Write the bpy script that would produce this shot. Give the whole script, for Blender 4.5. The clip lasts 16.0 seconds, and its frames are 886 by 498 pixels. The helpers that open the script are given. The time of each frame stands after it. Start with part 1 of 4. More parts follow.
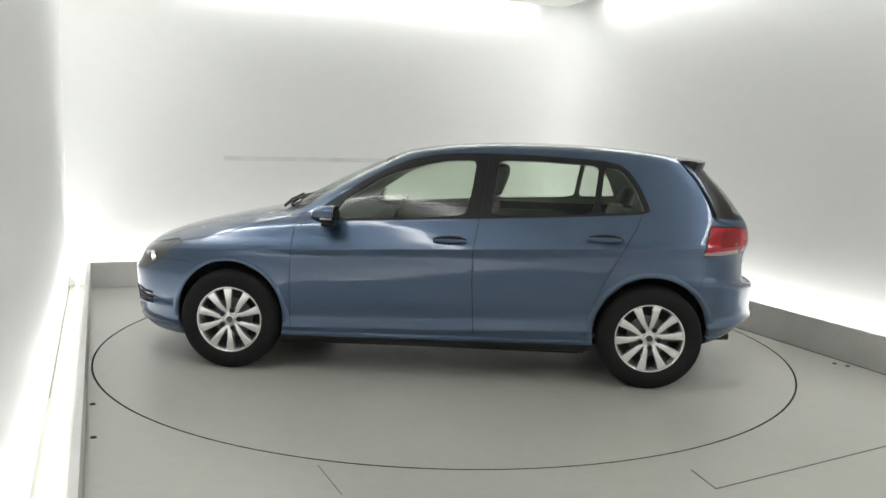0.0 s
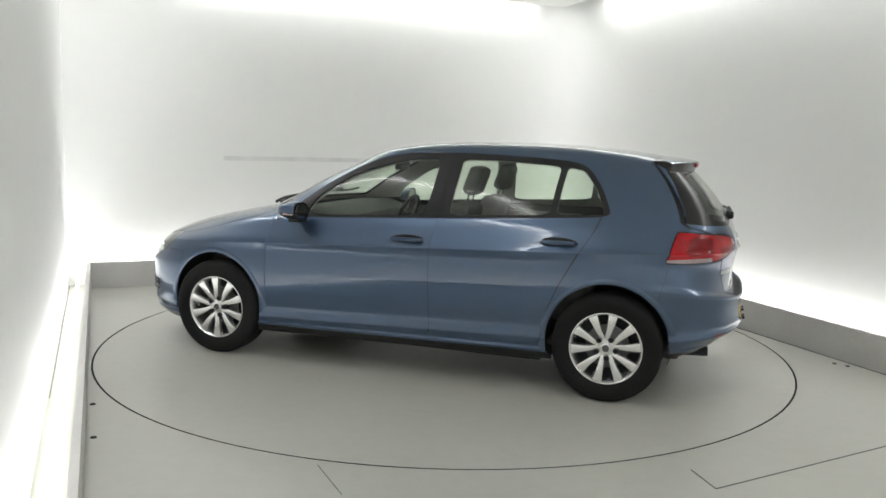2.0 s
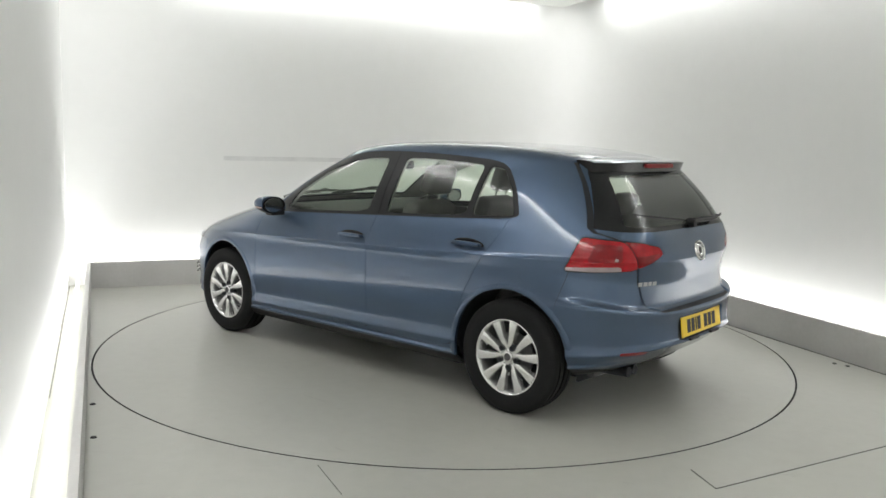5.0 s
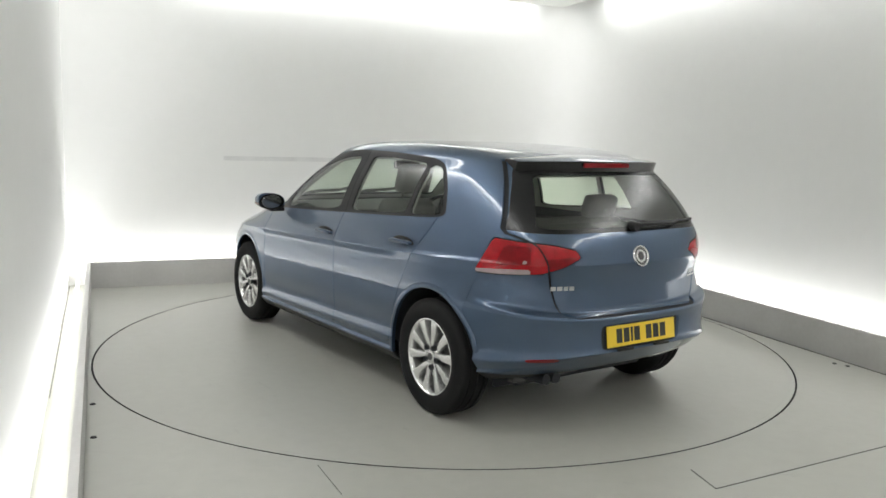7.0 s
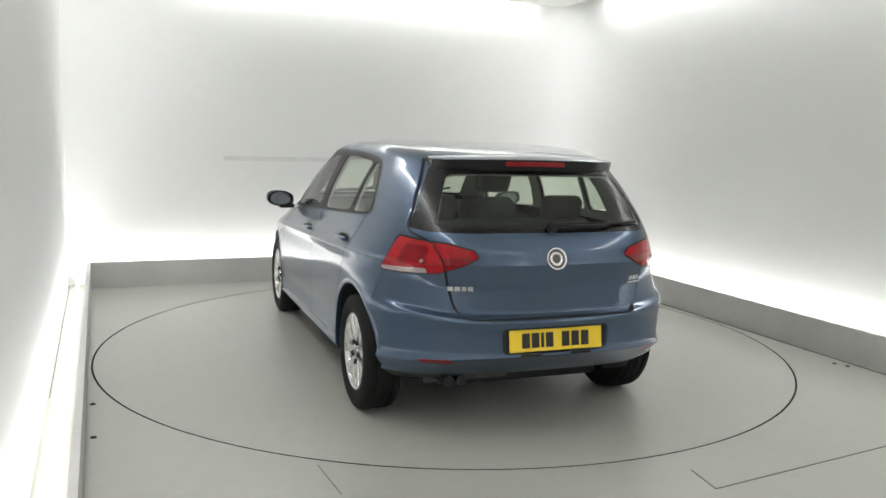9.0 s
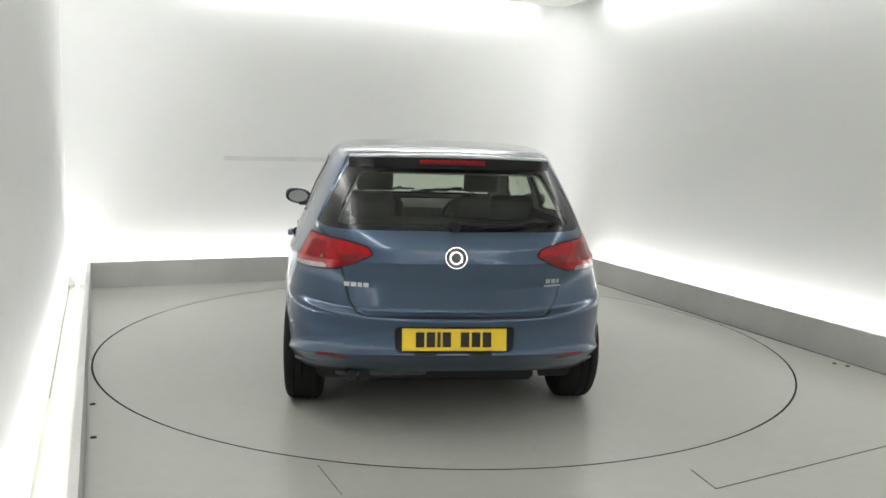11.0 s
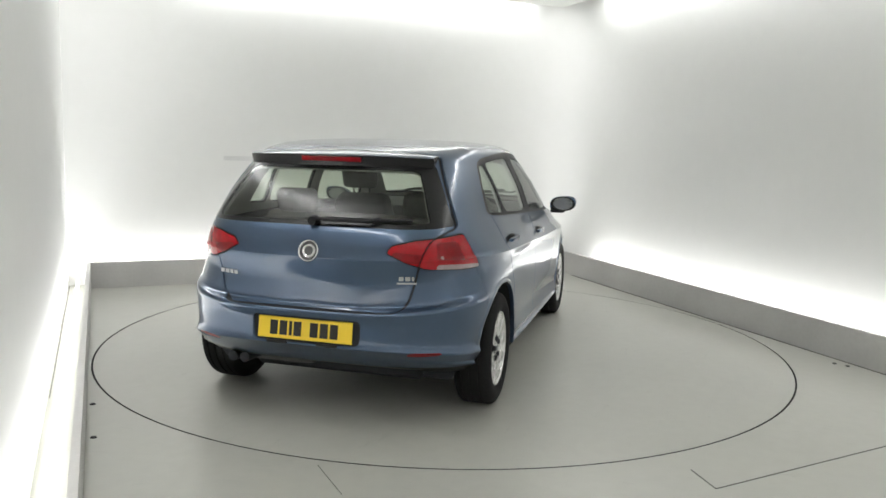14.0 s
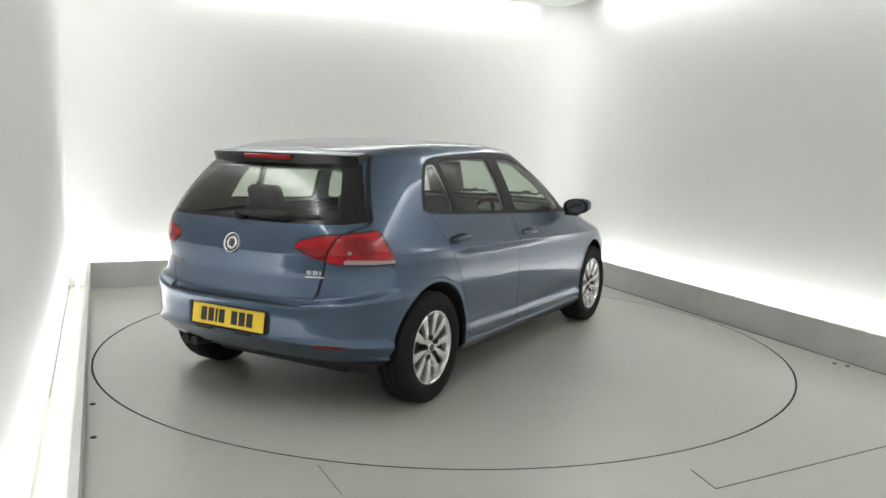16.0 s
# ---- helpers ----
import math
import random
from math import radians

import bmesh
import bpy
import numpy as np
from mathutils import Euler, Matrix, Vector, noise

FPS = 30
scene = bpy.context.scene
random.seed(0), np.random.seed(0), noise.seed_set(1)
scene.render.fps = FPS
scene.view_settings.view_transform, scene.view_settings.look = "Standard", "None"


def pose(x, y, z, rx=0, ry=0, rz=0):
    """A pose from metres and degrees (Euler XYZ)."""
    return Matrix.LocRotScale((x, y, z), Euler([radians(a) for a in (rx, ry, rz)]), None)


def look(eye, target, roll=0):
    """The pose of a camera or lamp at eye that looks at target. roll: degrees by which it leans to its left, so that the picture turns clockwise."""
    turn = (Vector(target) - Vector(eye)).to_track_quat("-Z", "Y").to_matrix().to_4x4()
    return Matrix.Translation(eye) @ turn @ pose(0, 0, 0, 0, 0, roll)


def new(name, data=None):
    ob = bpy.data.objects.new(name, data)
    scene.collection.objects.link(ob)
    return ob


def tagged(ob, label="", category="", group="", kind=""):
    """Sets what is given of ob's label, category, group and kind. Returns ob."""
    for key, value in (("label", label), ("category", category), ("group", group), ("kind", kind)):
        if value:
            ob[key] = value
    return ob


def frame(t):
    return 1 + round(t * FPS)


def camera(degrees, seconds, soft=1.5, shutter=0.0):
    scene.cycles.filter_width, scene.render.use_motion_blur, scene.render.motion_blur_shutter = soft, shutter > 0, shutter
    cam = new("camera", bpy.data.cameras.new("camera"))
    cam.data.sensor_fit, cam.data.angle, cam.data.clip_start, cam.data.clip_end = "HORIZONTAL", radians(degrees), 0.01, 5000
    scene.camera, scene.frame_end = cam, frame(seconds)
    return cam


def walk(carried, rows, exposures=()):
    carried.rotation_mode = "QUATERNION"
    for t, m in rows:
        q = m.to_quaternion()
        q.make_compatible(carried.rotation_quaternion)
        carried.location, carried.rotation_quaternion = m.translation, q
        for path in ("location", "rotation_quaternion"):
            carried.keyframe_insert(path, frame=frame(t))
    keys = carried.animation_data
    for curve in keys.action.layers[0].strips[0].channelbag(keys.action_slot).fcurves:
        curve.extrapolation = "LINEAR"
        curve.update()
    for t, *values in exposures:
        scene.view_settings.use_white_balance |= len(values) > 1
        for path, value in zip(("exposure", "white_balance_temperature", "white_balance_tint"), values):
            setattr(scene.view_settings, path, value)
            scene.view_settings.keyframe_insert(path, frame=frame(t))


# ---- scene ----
# camera: stands still on a tripod height beside the turntable
EYE = Vector((0.0, -5.9496, 1.4823))
YAW, PITCH = radians(-0.279), radians(7.653)
AIM = EYE + Vector((math.sin(YAW) * math.cos(PITCH), math.cos(YAW) * math.cos(PITCH), -math.sin(PITCH)))
cam = camera(57.71, 16.0, soft=1.6)
walk(cam, [(0.0, look(EYE, AIM, 1.54)), (16.0, look(EYE, AIM, 1.54))])

# room plan: kerb corners, wall stands behind the kerb
TURN_R = 2.4555
CORNER = 0.62
KERB_H, TROUGH, CEIL_Z, WALL_H = 0.248, 0.20, 3.04, 3.39
K_BL, K_BR = Vector((-3.378, 1.568)), Vector((1.263, 3.592))
U_BACK = (K_BR - K_BL).normalized()
U_LEFT = Vector((0.3991, -0.9169))
U_RIGHT = Vector((0.3758, -0.9267))
K_FL, K_FR = K_BL + U_LEFT * 9.1, K_BR + U_RIGHT * 9.3

# light: a dim even sky outside, all else comes from the strip lights
world = bpy.data.worlds.new("world")
scene.world = world
world.use_nodes = True
world.node_tree.nodes["Background"].inputs[0].default_value = (0.9, 0.95, 1.0, 1)
world.node_tree.nodes["Background"].inputs[1].default_value = 0.02
LOW_POWER, TOP_POWER = 5.3, 5.9      # watts per metre of strip
LIGHT_COLOUR = (0.995, 1.0, 1.0)
scene.view_settings.exposure = 0.06


# ---- materials ----
def mat(name):
    m = bpy.data.materials.new(name)
    m.use_nodes = True
    return m, m.node_tree.nodes, m.node_tree.links, m.node_tree.nodes["Principled BSDF"]


def plain(name, colour, rough=0.5, metal=0.0, coat=0.0, vary=0.12, scale=6.0, bump=0.0, bump_scale=200.0, spec=0.5):
    """A surface with two scales of colour change, uneven gloss and fine relief."""
    m, n, l, b = mat(name)
    co = n.new("ShaderNodeTexCoord")
    big, fine = n.new("ShaderNodeTexNoise"), n.new("ShaderNodeTexNoise")
    big.inputs["Scale"].default_value, fine.inputs["Scale"].default_value = scale, scale * 14
    big.inputs["Detail"].default_value = 4
    add = n.new("ShaderNodeMath"); add.operation = "MULTIPLY_ADD"; add.inputs[1].default_value = 0.4
    ramp = n.new("ShaderNodeMapRange")
    ramp.inputs[1].default_value, ramp.inputs[2].default_value = 0.45, 1.0
    ramp.inputs[3].default_value, ramp.inputs[4].default_value = 1 - vary, 1 + vary
    mix = n.new("ShaderNodeMix"); mix.data_type = "RGBA"; mix.blend_type = "MULTIPLY"; mix.inputs[0].default_value = 1
    mix.inputs[6].default_value = (*colour, 1)
    for t in (big, fine):
        l.new(co.outputs["Object"], t.inputs["Vector"])
    l.new(fine.outputs["Fac"], add.inputs[0]); l.new(big.outputs["Fac"], add.inputs[2])
    l.new(add.outputs[0], ramp.inputs[0]); l.new(ramp.outputs[0], mix.inputs[7])
    l.new(mix.outputs[2], b.inputs["Base Color"])
    rr = n.new("ShaderNodeMapRange")
    rr.inputs[3].default_value, rr.inputs[4].default_value = rough * 0.85, min(1, rough * 1.15)
    l.new(big.outputs["Fac"], rr.inputs[0]); l.new(rr.outputs[0], b.inputs["Roughness"])
    b.inputs["Metallic"].default_value = metal
    b.inputs["Coat Weight"].default_value = coat
    b.inputs["Coat Roughness"].default_value = 0.04
    b.inputs["Specular IOR Level"].default_value = spec
    if bump:
        t = n.new("ShaderNodeTexNoise"); t.inputs["Scale"].default_value = bump_scale
        l.new(co.outputs["Object"], t.inputs["Vector"])
        bp = n.new("ShaderNodeBump"); bp.inputs["Strength"].default_value = bump; bp.inputs["Distance"].default_value = 0.002
        l.new(t.outputs["Fac"], bp.inputs["Height"]); l.new(bp.outputs[0], b.inputs["Normal"])
    return m


def glow(name, colour, strength):
    m, n, l, b = mat(name)
    b.inputs["Base Color"].default_value = (*colour, 1)
    b.inputs["Emission Color"].default_value = (*colour, 1)
    b.inputs["Emission Strength"].default_value = strength
    return m


def pane(name, tint, gloss=0.02):
    """Sheet glass: tinted see-through with a mirror gloss by angle."""
    m, n, l, b = mat(name)
    n.remove(b)
    tr, gl, mx, fr = (n.new("ShaderNodeBsdfTransparent"), n.new("ShaderNodeBsdfGlossy"), n.new("ShaderNodeMixShader"),
                      n.new("ShaderNodeLayerWeight"))
    pw, ma = n.new("ShaderNodeMath"), n.new("ShaderNodeMath")
    pw.operation, pw.inputs[1].default_value = "POWER", 4.0
    ma.operation, ma.inputs[1].default_value, ma.inputs[2].default_value = "MULTIPLY_ADD", 0.85, 0.05
    tr.inputs[0].default_value = (*tint, 1)
    gl.inputs["Roughness"].default_value = gloss
    fr.inputs[0].default_value = 0.5
    l.new(fr.outputs["Facing"], pw.inputs[0]); l.new(pw.outputs[0], ma.inputs[0])
    l.new(ma.outputs[0], mx.inputs[0]); l.new(tr.outputs[0], mx.inputs[1]); l.new(gl.outputs[0], mx.inputs[2])
    l.new(mx.outputs[0], n["Material Output"].inputs[0])
    return m


def car_paint():
    m, n, l, b = mat("blue_metallic_paint")
    co, fl, rmp = n.new("ShaderNodeTexCoord"), n.new("ShaderNodeTexVoronoi"), n.new("ShaderNodeMapRange")
    fl.inputs["Scale"].default_value = 900
    rmp.inputs[3].default_value, rmp.inputs[4].default_value = 0.85, 1.2
    l.new(co.outputs["Object"], fl.inputs["Vector"]); l.new(fl.outputs["Color"], rmp.inputs[0])
    mix = n.new("ShaderNodeMix"); mix.data_type = "RGBA"; mix.blend_type = "MULTIPLY"; mix.inputs[0].default_value = 1
    mix.inputs[6].default_value = (0.051, 0.086, 0.148, 1)
    l.new(rmp.outputs[0], mix.inputs[7]); l.new(mix.outputs[2], b.inputs["Base Color"])
    dust = n.new("ShaderNodeTexNoise"); dust.inputs["Scale"].default_value = 2.5; dust.inputs["Detail"].default_value = 6
    l.new(co.outputs["Object"], dust.inputs["Vector"])
    r2 = n.new("ShaderNodeMapRange"); r2.inputs[3].default_value, r2.inputs[4].default_value = 0.33, 0.39
    l.new(dust.outputs["Fac"], r2.inputs[0]); l.new(r2.outputs[0], b.inputs["Roughness"])
    b.inputs["Metallic"].default_value = 0.72
    b.inputs["Coat Weight"].default_value = 1.0
    b.inputs["Coat Roughness"].default_value = 0.07
    return m


def floor_paint(name):
    """Grey-green floor paint, satin, with faint scuffs and dust."""
    m = plain(name, (0.41, 0.41, 0.372), rough=0.33, vary=0.07, scale=0.9, bump=0.08, bump_scale=90)
    n, l, b = m.node_tree.nodes, m.node_tree.links, m.node_tree.nodes["Principled BSDF"]
    old = b.inputs["Base Color"].links[0].from_socket
    co, mp, sc = n.new("ShaderNodeTexCoord"), n.new("ShaderNodeMapping"), n.new("ShaderNodeTexNoise")
    mp.inputs["Scale"].default_value = (2.2, 9.0, 1.0)
    mp.inputs["Rotation"].default_value = (0, 0, 0.5)
    sc.inputs["Scale"].default_value, sc.inputs["Detail"].default_value, sc.inputs["Roughness"].default_value = 1.6, 8, 0.72
    rm = n.new("ShaderNodeMapRange")
    rm.inputs[1].default_value, rm.inputs[2].default_value, rm.inputs[3].default_value, rm.inputs[4].default_value = 0.60, 0.74, 1.0, 0.84
    mx = n.new("ShaderNodeMix"); mx.data_type = "RGBA"; mx.blend_type = "MULTIPLY"; mx.inputs[0].default_value = 1
    l.new(co.outputs["Object"], mp.inputs[0]); l.new(mp.outputs[0], sc.inputs["Vector"]); l.new(sc.outputs["Fac"], rm.inputs[0])
    l.new(old, mx.inputs[6]); l.new(rm.outputs[0], mx.inputs[7]); l.new(mx.outputs[2], b.inputs["Base Color"])
    return m


PAINT = car_paint()
WALL_WHITE = plain("white_wall_paint", (0.80, 0.80, 0.785), rough=0.7, vary=0.02, scale=0.7, bump=0.05, bump_scale=60)
CEIL_WHITE = plain("white_ceiling_paint", (0.8, 0.81, 0.78), rough=0.8, vary=0.02, scale=0.7)
KERB_GREY = plain("kerb_grey_paint", (0.56, 0.55, 0.535), rough=0.55, vary=0.08, scale=2.5, bump=0.1, bump_scale=70)
TROUGH_WHITE = plain("trough_white_paint", (0.82, 0.83, 0.8), rough=0.6, vary=0.03, scale=2)
FLOOR = floor_paint("grey_floor_paint")
DISC = floor_paint("grey_turntable_paint")
SEAM = plain("dark_gap_shade", (0.03, 0.03, 0.03), rough=0.8)
JOINT = plain("grey_floor_joint", (0.11, 0.11, 0.10), rough=0.8)
BATTEN = plain("pale_grey_wall_joint", (0.70, 0.70, 0.69), rough=0.7)
TUBE = glow("lit_tube", (0.97, 1.0, 0.95), 4.0)
RUBBER = plain("tyre_rubber", (0.011, 0.011, 0.011), rough=0.85, spec=0.25, vary=0.25, scale=9, bump=0.15, bump_scale=260)
ALLOY = plain("silver_alloy", (0.76, 0.76, 0.75), rough=0.26, metal=0.75, coat=0.3, vary=0.05, scale=12)
STEEL = plain("dull_steel", (0.12, 0.12, 0.12), rough=0.5, metal=0.9, vary=0.2, scale=20)
MIRROR = plain("dim_mirror_glass", (0.30, 0.31, 0.32), rough=0.06, metal=1.0, vary=0.03, scale=10)
CHROME = plain("chrome", (0.85, 0.85, 0.86), rough=0.12, metal=1.0, vary=0.03, scale=10)
LETTER = plain("satin_metal_letter", (0.45, 0.46, 0.48), rough=0.4, metal=0.8, vary=0.05, scale=20)
TRIM = plain("black_plastic_trim", (0.010, 0.010, 0.011), rough=0.48, spec=0.3, vary=0.2, scale=15, bump=0.1, bump_scale=400)
GLOSS_BLACK = plain("gloss_black", (0.009, 0.009, 0.010), rough=0.25, coat=0.1, spec=0.35, vary=0.1, scale=8)
LINER = plain("dark_inner_metal", (0.012, 0.014, 0.018), rough=0.7, vary=0.1)
GLASS = pane("green_tinted_glass", (0.80, 0.87, 0.79), 0.12)
REAR_GLASS = pane("tinted_rear_glass", (0.74, 0.78, 0.70), 0.20)
CLEAR = pane("clear_lamp_cover", (0.92, 0.94, 0.95))
CLOTH = plain("dark_grey_seat_cloth", (0.15, 0.145, 0.14), rough=0.92, vary=0.25, scale=14, bump=0.4, bump_scale=500)
CABIN_TRIM = plain("charcoal_cabin_plastic", (0.07, 0.07, 0.068), rough=0.7, vary=0.15, scale=10, bump=0.2, bump_scale=300)
HEADLINER = plain("light_grey_headlining", (0.42, 0.42, 0.39), rough=0.95, vary=0.06, scale=8, bump=0.2, bump_scale=400)
RED_LENS = plain("red_lamp_lens", (0.37, 0.004, 0.010), rough=0.25, coat=0.55, spec=0.2, vary=0.22, scale=30)
DARK_RED_LENS = plain("dark_red_lamp_lens", (0.22, 0.004, 0.008), rough=0.3, coat=0.3, spec=0.15, vary=0.2, scale=30)
CLEAR_LENS = plain("pale_lamp_lens", (0.38, 0.29, 0.29), rough=0.16, coat=0.8, vary=0.15, scale=40)
YELLOW = plain("yellow_reflective_plate", (0.86, 0.60, 0.03), rough=0.4, vary=0.05, scale=12)
INK = plain("black_plate_ink", (0.015, 0.013, 0.01), rough=0.5)


# ---- mesh helpers ----
def mesh_from(name, verts, faces, material, smooth=False, normals=None):
    me = bpy.data.meshes.new(name)
    me.from_pydata([tuple(v) for v in verts], [], faces)
    me.update()
    me.materials.append(material)
    if smooth:
        me.polygons.foreach_set("use_smooth", [True] * len(me.polygons))
    if normals is not None:
        me.normals_split_custom_set_from_vertices([tuple(n) for n in normals])
    return me


def part(name, bm, material, parent, label="", smooth=False):
    """One mesh object under a thing or a part."""
    if isinstance(bm, bpy.types.Mesh):
        me = bm
    else:
        me = bpy.data.meshes.new(name)
        bm.to_mesh(me)
        bm.free()
        me.materials.append(material)
        if smooth:
            me.polygons.foreach_set("use_smooth", [True] * len(me.polygons))
            me.set_sharp_from_angle(angle=radians(38))
    ob = new(name, me)
    ob.parent = parent
    return tagged(ob, label)


def box(x0, x1, y0, y1, z0, z1, bevel=0.0, seg=2, m=None):
    bm = bmesh.new()
    bmesh.ops.create_cube(bm, size=1)
    bmesh.ops.scale(bm, vec=(x1 - x0, y1 - y0, z1 - z0), verts=bm.verts)
    bmesh.ops.translate(bm, vec=((x0 + x1) / 2, (y0 + y1) / 2, (z0 + z1) / 2), verts=bm.verts)
    if bevel:
        bmesh.ops.bevel(bm, geom=bm.edges[:], offset=bevel, segments=seg, profile=0.6, affect="EDGES")
    if m is not None:
        bmesh.ops.transform(bm, matrix=m, verts=bm.verts)
    return bm


def join(*bms):
    out = bms[0]
    for b in bms[1:]:
        me = bpy.data.meshes.new("tmp")
        b.to_mesh(me)
        b.free()
        out.from_mesh(me)
        bpy.data.meshes.remove(me)
    return out


def lathe(profile, seg=48, m=None, closed=False):
    """Turn (radius, along) pairs round the y axis."""
    bm = bmesh.new()
    rings = []
    for r, a in profile:
        rings.append([bm.verts.new((r * math.cos(2 * math.pi * i / seg), a, r * math.sin(2 * math.pi * i / seg))) for i in range(seg)])
    pairs = list(zip(rings, rings[1:])) + ([(rings[-1], rings[0])] if closed else [])
    for p, q in pairs:
        for i in range(seg):
            bm.faces.new((p[i], p[(i + 1) % seg], q[(i + 1) % seg], q[i]))
    bmesh.ops.remove_doubles(bm, verts=bm.verts, dist=1e-5)
    bmesh.ops.recalc_face_normals(bm, faces=bm.faces)
    if m is not None:
        bmesh.ops.transform(bm, matrix=m, verts=bm.verts)
    return bm


def prism(outline, y0, y1, bevel=0.0, m=None):
    """Outline in (x, z), pulled from y0 to y1."""
    bm = bmesh.new()
    a = [bm.verts.new((x, y0, z)) for x, z in outline]
    b = [bm.verts.new((x, y1, z)) for x, z in outline]
    bm.faces.new(a)
    bm.faces.new(b[::-1])
    k = len(a)
    for i in range(k):
        bm.faces.new((a[i], b[i], b[(i + 1) % k], a[(i + 1) % k]))
    bmesh.ops.recalc_face_normals(bm, faces=bm.faces)
    if bevel:
        bmesh.ops.bevel(bm, geom=bm.edges[:], offset=bevel, segments=2, profile=0.6, affect="EDGES")
    if m is not None:
        bmesh.ops.transform(bm, matrix=m, verts=bm.verts)
    return bm


def pipe(points, r, seg=10):
    """A round bar along points."""
    bm = bmesh.new()
    pts = [Vector(p) for p in points]
    prev = None
    for i, p in enumerate(pts):
        d = (pts[min(i + 1, len(pts) - 1)] - pts[max(i - 1, 0)]).normalized()
        q = d.to_track_quat("Z", "Y").to_matrix()
        ring = [bm.verts.new(p + q @ Vector((r * math.cos(2 * math.pi * k / seg), r * math.sin(2 * math.pi * k / seg), 0))) for k in range(seg)]
        if prev:
            for k in range(seg):
                bm.faces.new((prev[k], prev[(k + 1) % seg], ring[(k + 1) % seg], ring[k]))
        else:
            bm.faces.new(ring[::-1])
        prev = ring
    bm.faces.new(prev)
    bmesh.ops.recalc_face_normals(bm, faces=bm.faces)
    return bm


def slab(points, z0, z1):
    """A plate over a plan outline."""
    bm = bmesh.new()
    lo = [bm.verts.new((p[0], p[1], z0)) for p in points]
    hi = [bm.verts.new((p[0], p[1], z1)) for p in points]
    bm.faces.new(lo[::-1])
    bm.faces.new(hi)
    for i in range(len(lo)):
        j = (i + 1) % len(lo)
        bm.faces.new((lo[i], lo[j], hi[j], hi[i]))
    bmesh.ops.recalc_face_normals(bm, faces=bm.faces)
    return bm


def struct(name, bm, material, label="", category=""):
    me = bpy.data.meshes.new(name)
    bm.to_mesh(me)
    bm.free()
    me.materials.append(material)
    return tagged(new(name, me), label, category, kind="structure")


# ---- the booth ----
def meet(p, u, q, v):
    """Where the lines p + a u and q + b v cross."""
    d = u.x * v.y - u.y * v.x
    a = ((q.x - p.x) * v.y - (q.y - p.y) * v.x) / d
    return p + u * a


def inset(corners, dist):
    """The plan loop moved outward (dist > 0)."""
    k = len(corners)
    lines = []
    for i in range(k):
        p, q = corners[i], corners[(i + 1) % k]
        u = (q - p).normalized()
        lines.append((p + Vector((-u.y, u.x)) * dist, u))
    return [meet(lines[i - 1][0], lines[i - 1][1], lines[i][0], lines[i][1]) for i in range(k)]


KERB_IN = [K_BL, K_BR, K_FR, K_FL]          # clockwise, seen from above
KERB_OUT = inset(KERB_IN, 0.035)
WALL_IN = inset(KERB_IN, TROUGH)
WALL_OUT = inset(KERB_IN, TROUGH + 0.15)
SIDES = ("back", "right", "front", "left")


def build_booth():
    # floor with a round opening for the turntable
    bm = bmesh.new()
    seg = 128
    ring = [bm.verts.new((TURN_R * math.cos(2 * math.pi * i / seg), TURN_R * math.sin(2 * math.pi * i / seg), 0)) for i in range(seg)]
    low = [bm.verts.new((v.co.x, v.co.y, -0.06)) for v in ring]
    far = [bm.verts.new((v.co.x * 8, v.co.y * 8, 0)) for v in ring]
    for i in range(seg):
        j = (i + 1) % seg
        bm.faces.new((ring[i], far[i], far[j], ring[j]))
        bm.faces.new((ring[j], low[j], low[i], ring[i]))
    struct("floor", bm, FLOOR, "grey painted booth floor with faint scuffs", "floor")
    pit = lathe([(0.0, 0), (TURN_R + 0.1, 0)], 64, Matrix.Rotation(radians(90), 4, "X") @ Matrix.Translation((0, -0.055, 0)))
    # the gap's outer wall is lined near-black, its shade put into the colour
    pit = join(pit, lathe([(TURN_R - 0.001, -0.058), (TURN_R - 0.001, -0.0015)], 128, Matrix.Rotation(radians(90), 4, "X")))
    struct("turntable_pit", pit, SEAM, "dark pit under the turntable", "pit")
    # the front kerb and wall are unseen, assumed behind the camera
    for i, side in enumerate(SIDES):
        j = (i + 1) % 4
        struct("kerb_" + side, slab([KERB_IN[i], KERB_OUT[i], KERB_OUT[j], KERB_IN[j]], 0.0, KERB_H), KERB_GREY,
               "low grey painted kerb hiding a strip light", "kerb")
        struct("wall_" + side, slab([WALL_IN[i], WALL_OUT[i], WALL_OUT[j], WALL_IN[j]], -0.05, WALL_H), WALL_WHITE,
               "smooth white booth wall lit from strips", "wall")
    c = WALL_IN[1]
    p0, p1 = c - U_BACK * CORNER, c + U_RIGHT * CORNER
    curve = [p0 * (1 - t) ** 2 + c * (2 * t * (1 - t)) + p1 * t * t for t in (k / 16 for k in range(17))]
    fill = struct("wall_corner", slab(curve + [c + (U_BACK - U_RIGHT) * 0.05], -0.05, WALL_H), WALL_WHITE, "rounded white inside corner of the booth", "wall")
    fill.data.polygons.foreach_set("use_smooth", [True] * len(fill.data.polygons))
    fill.data.set_sharp_from_angle(angle=radians(30))
    struct("ceiling", slab(KERB_IN, CEIL_Z, CEIL_Z + 0.05), CEIL_WHITE, "white suspended ceiling panel", "ceiling")
    struct("ceiling_upper", slab(WALL_OUT, WALL_H, WALL_H + 0.1), CEIL_WHITE, "white soffit above the light cove", "ceiling")


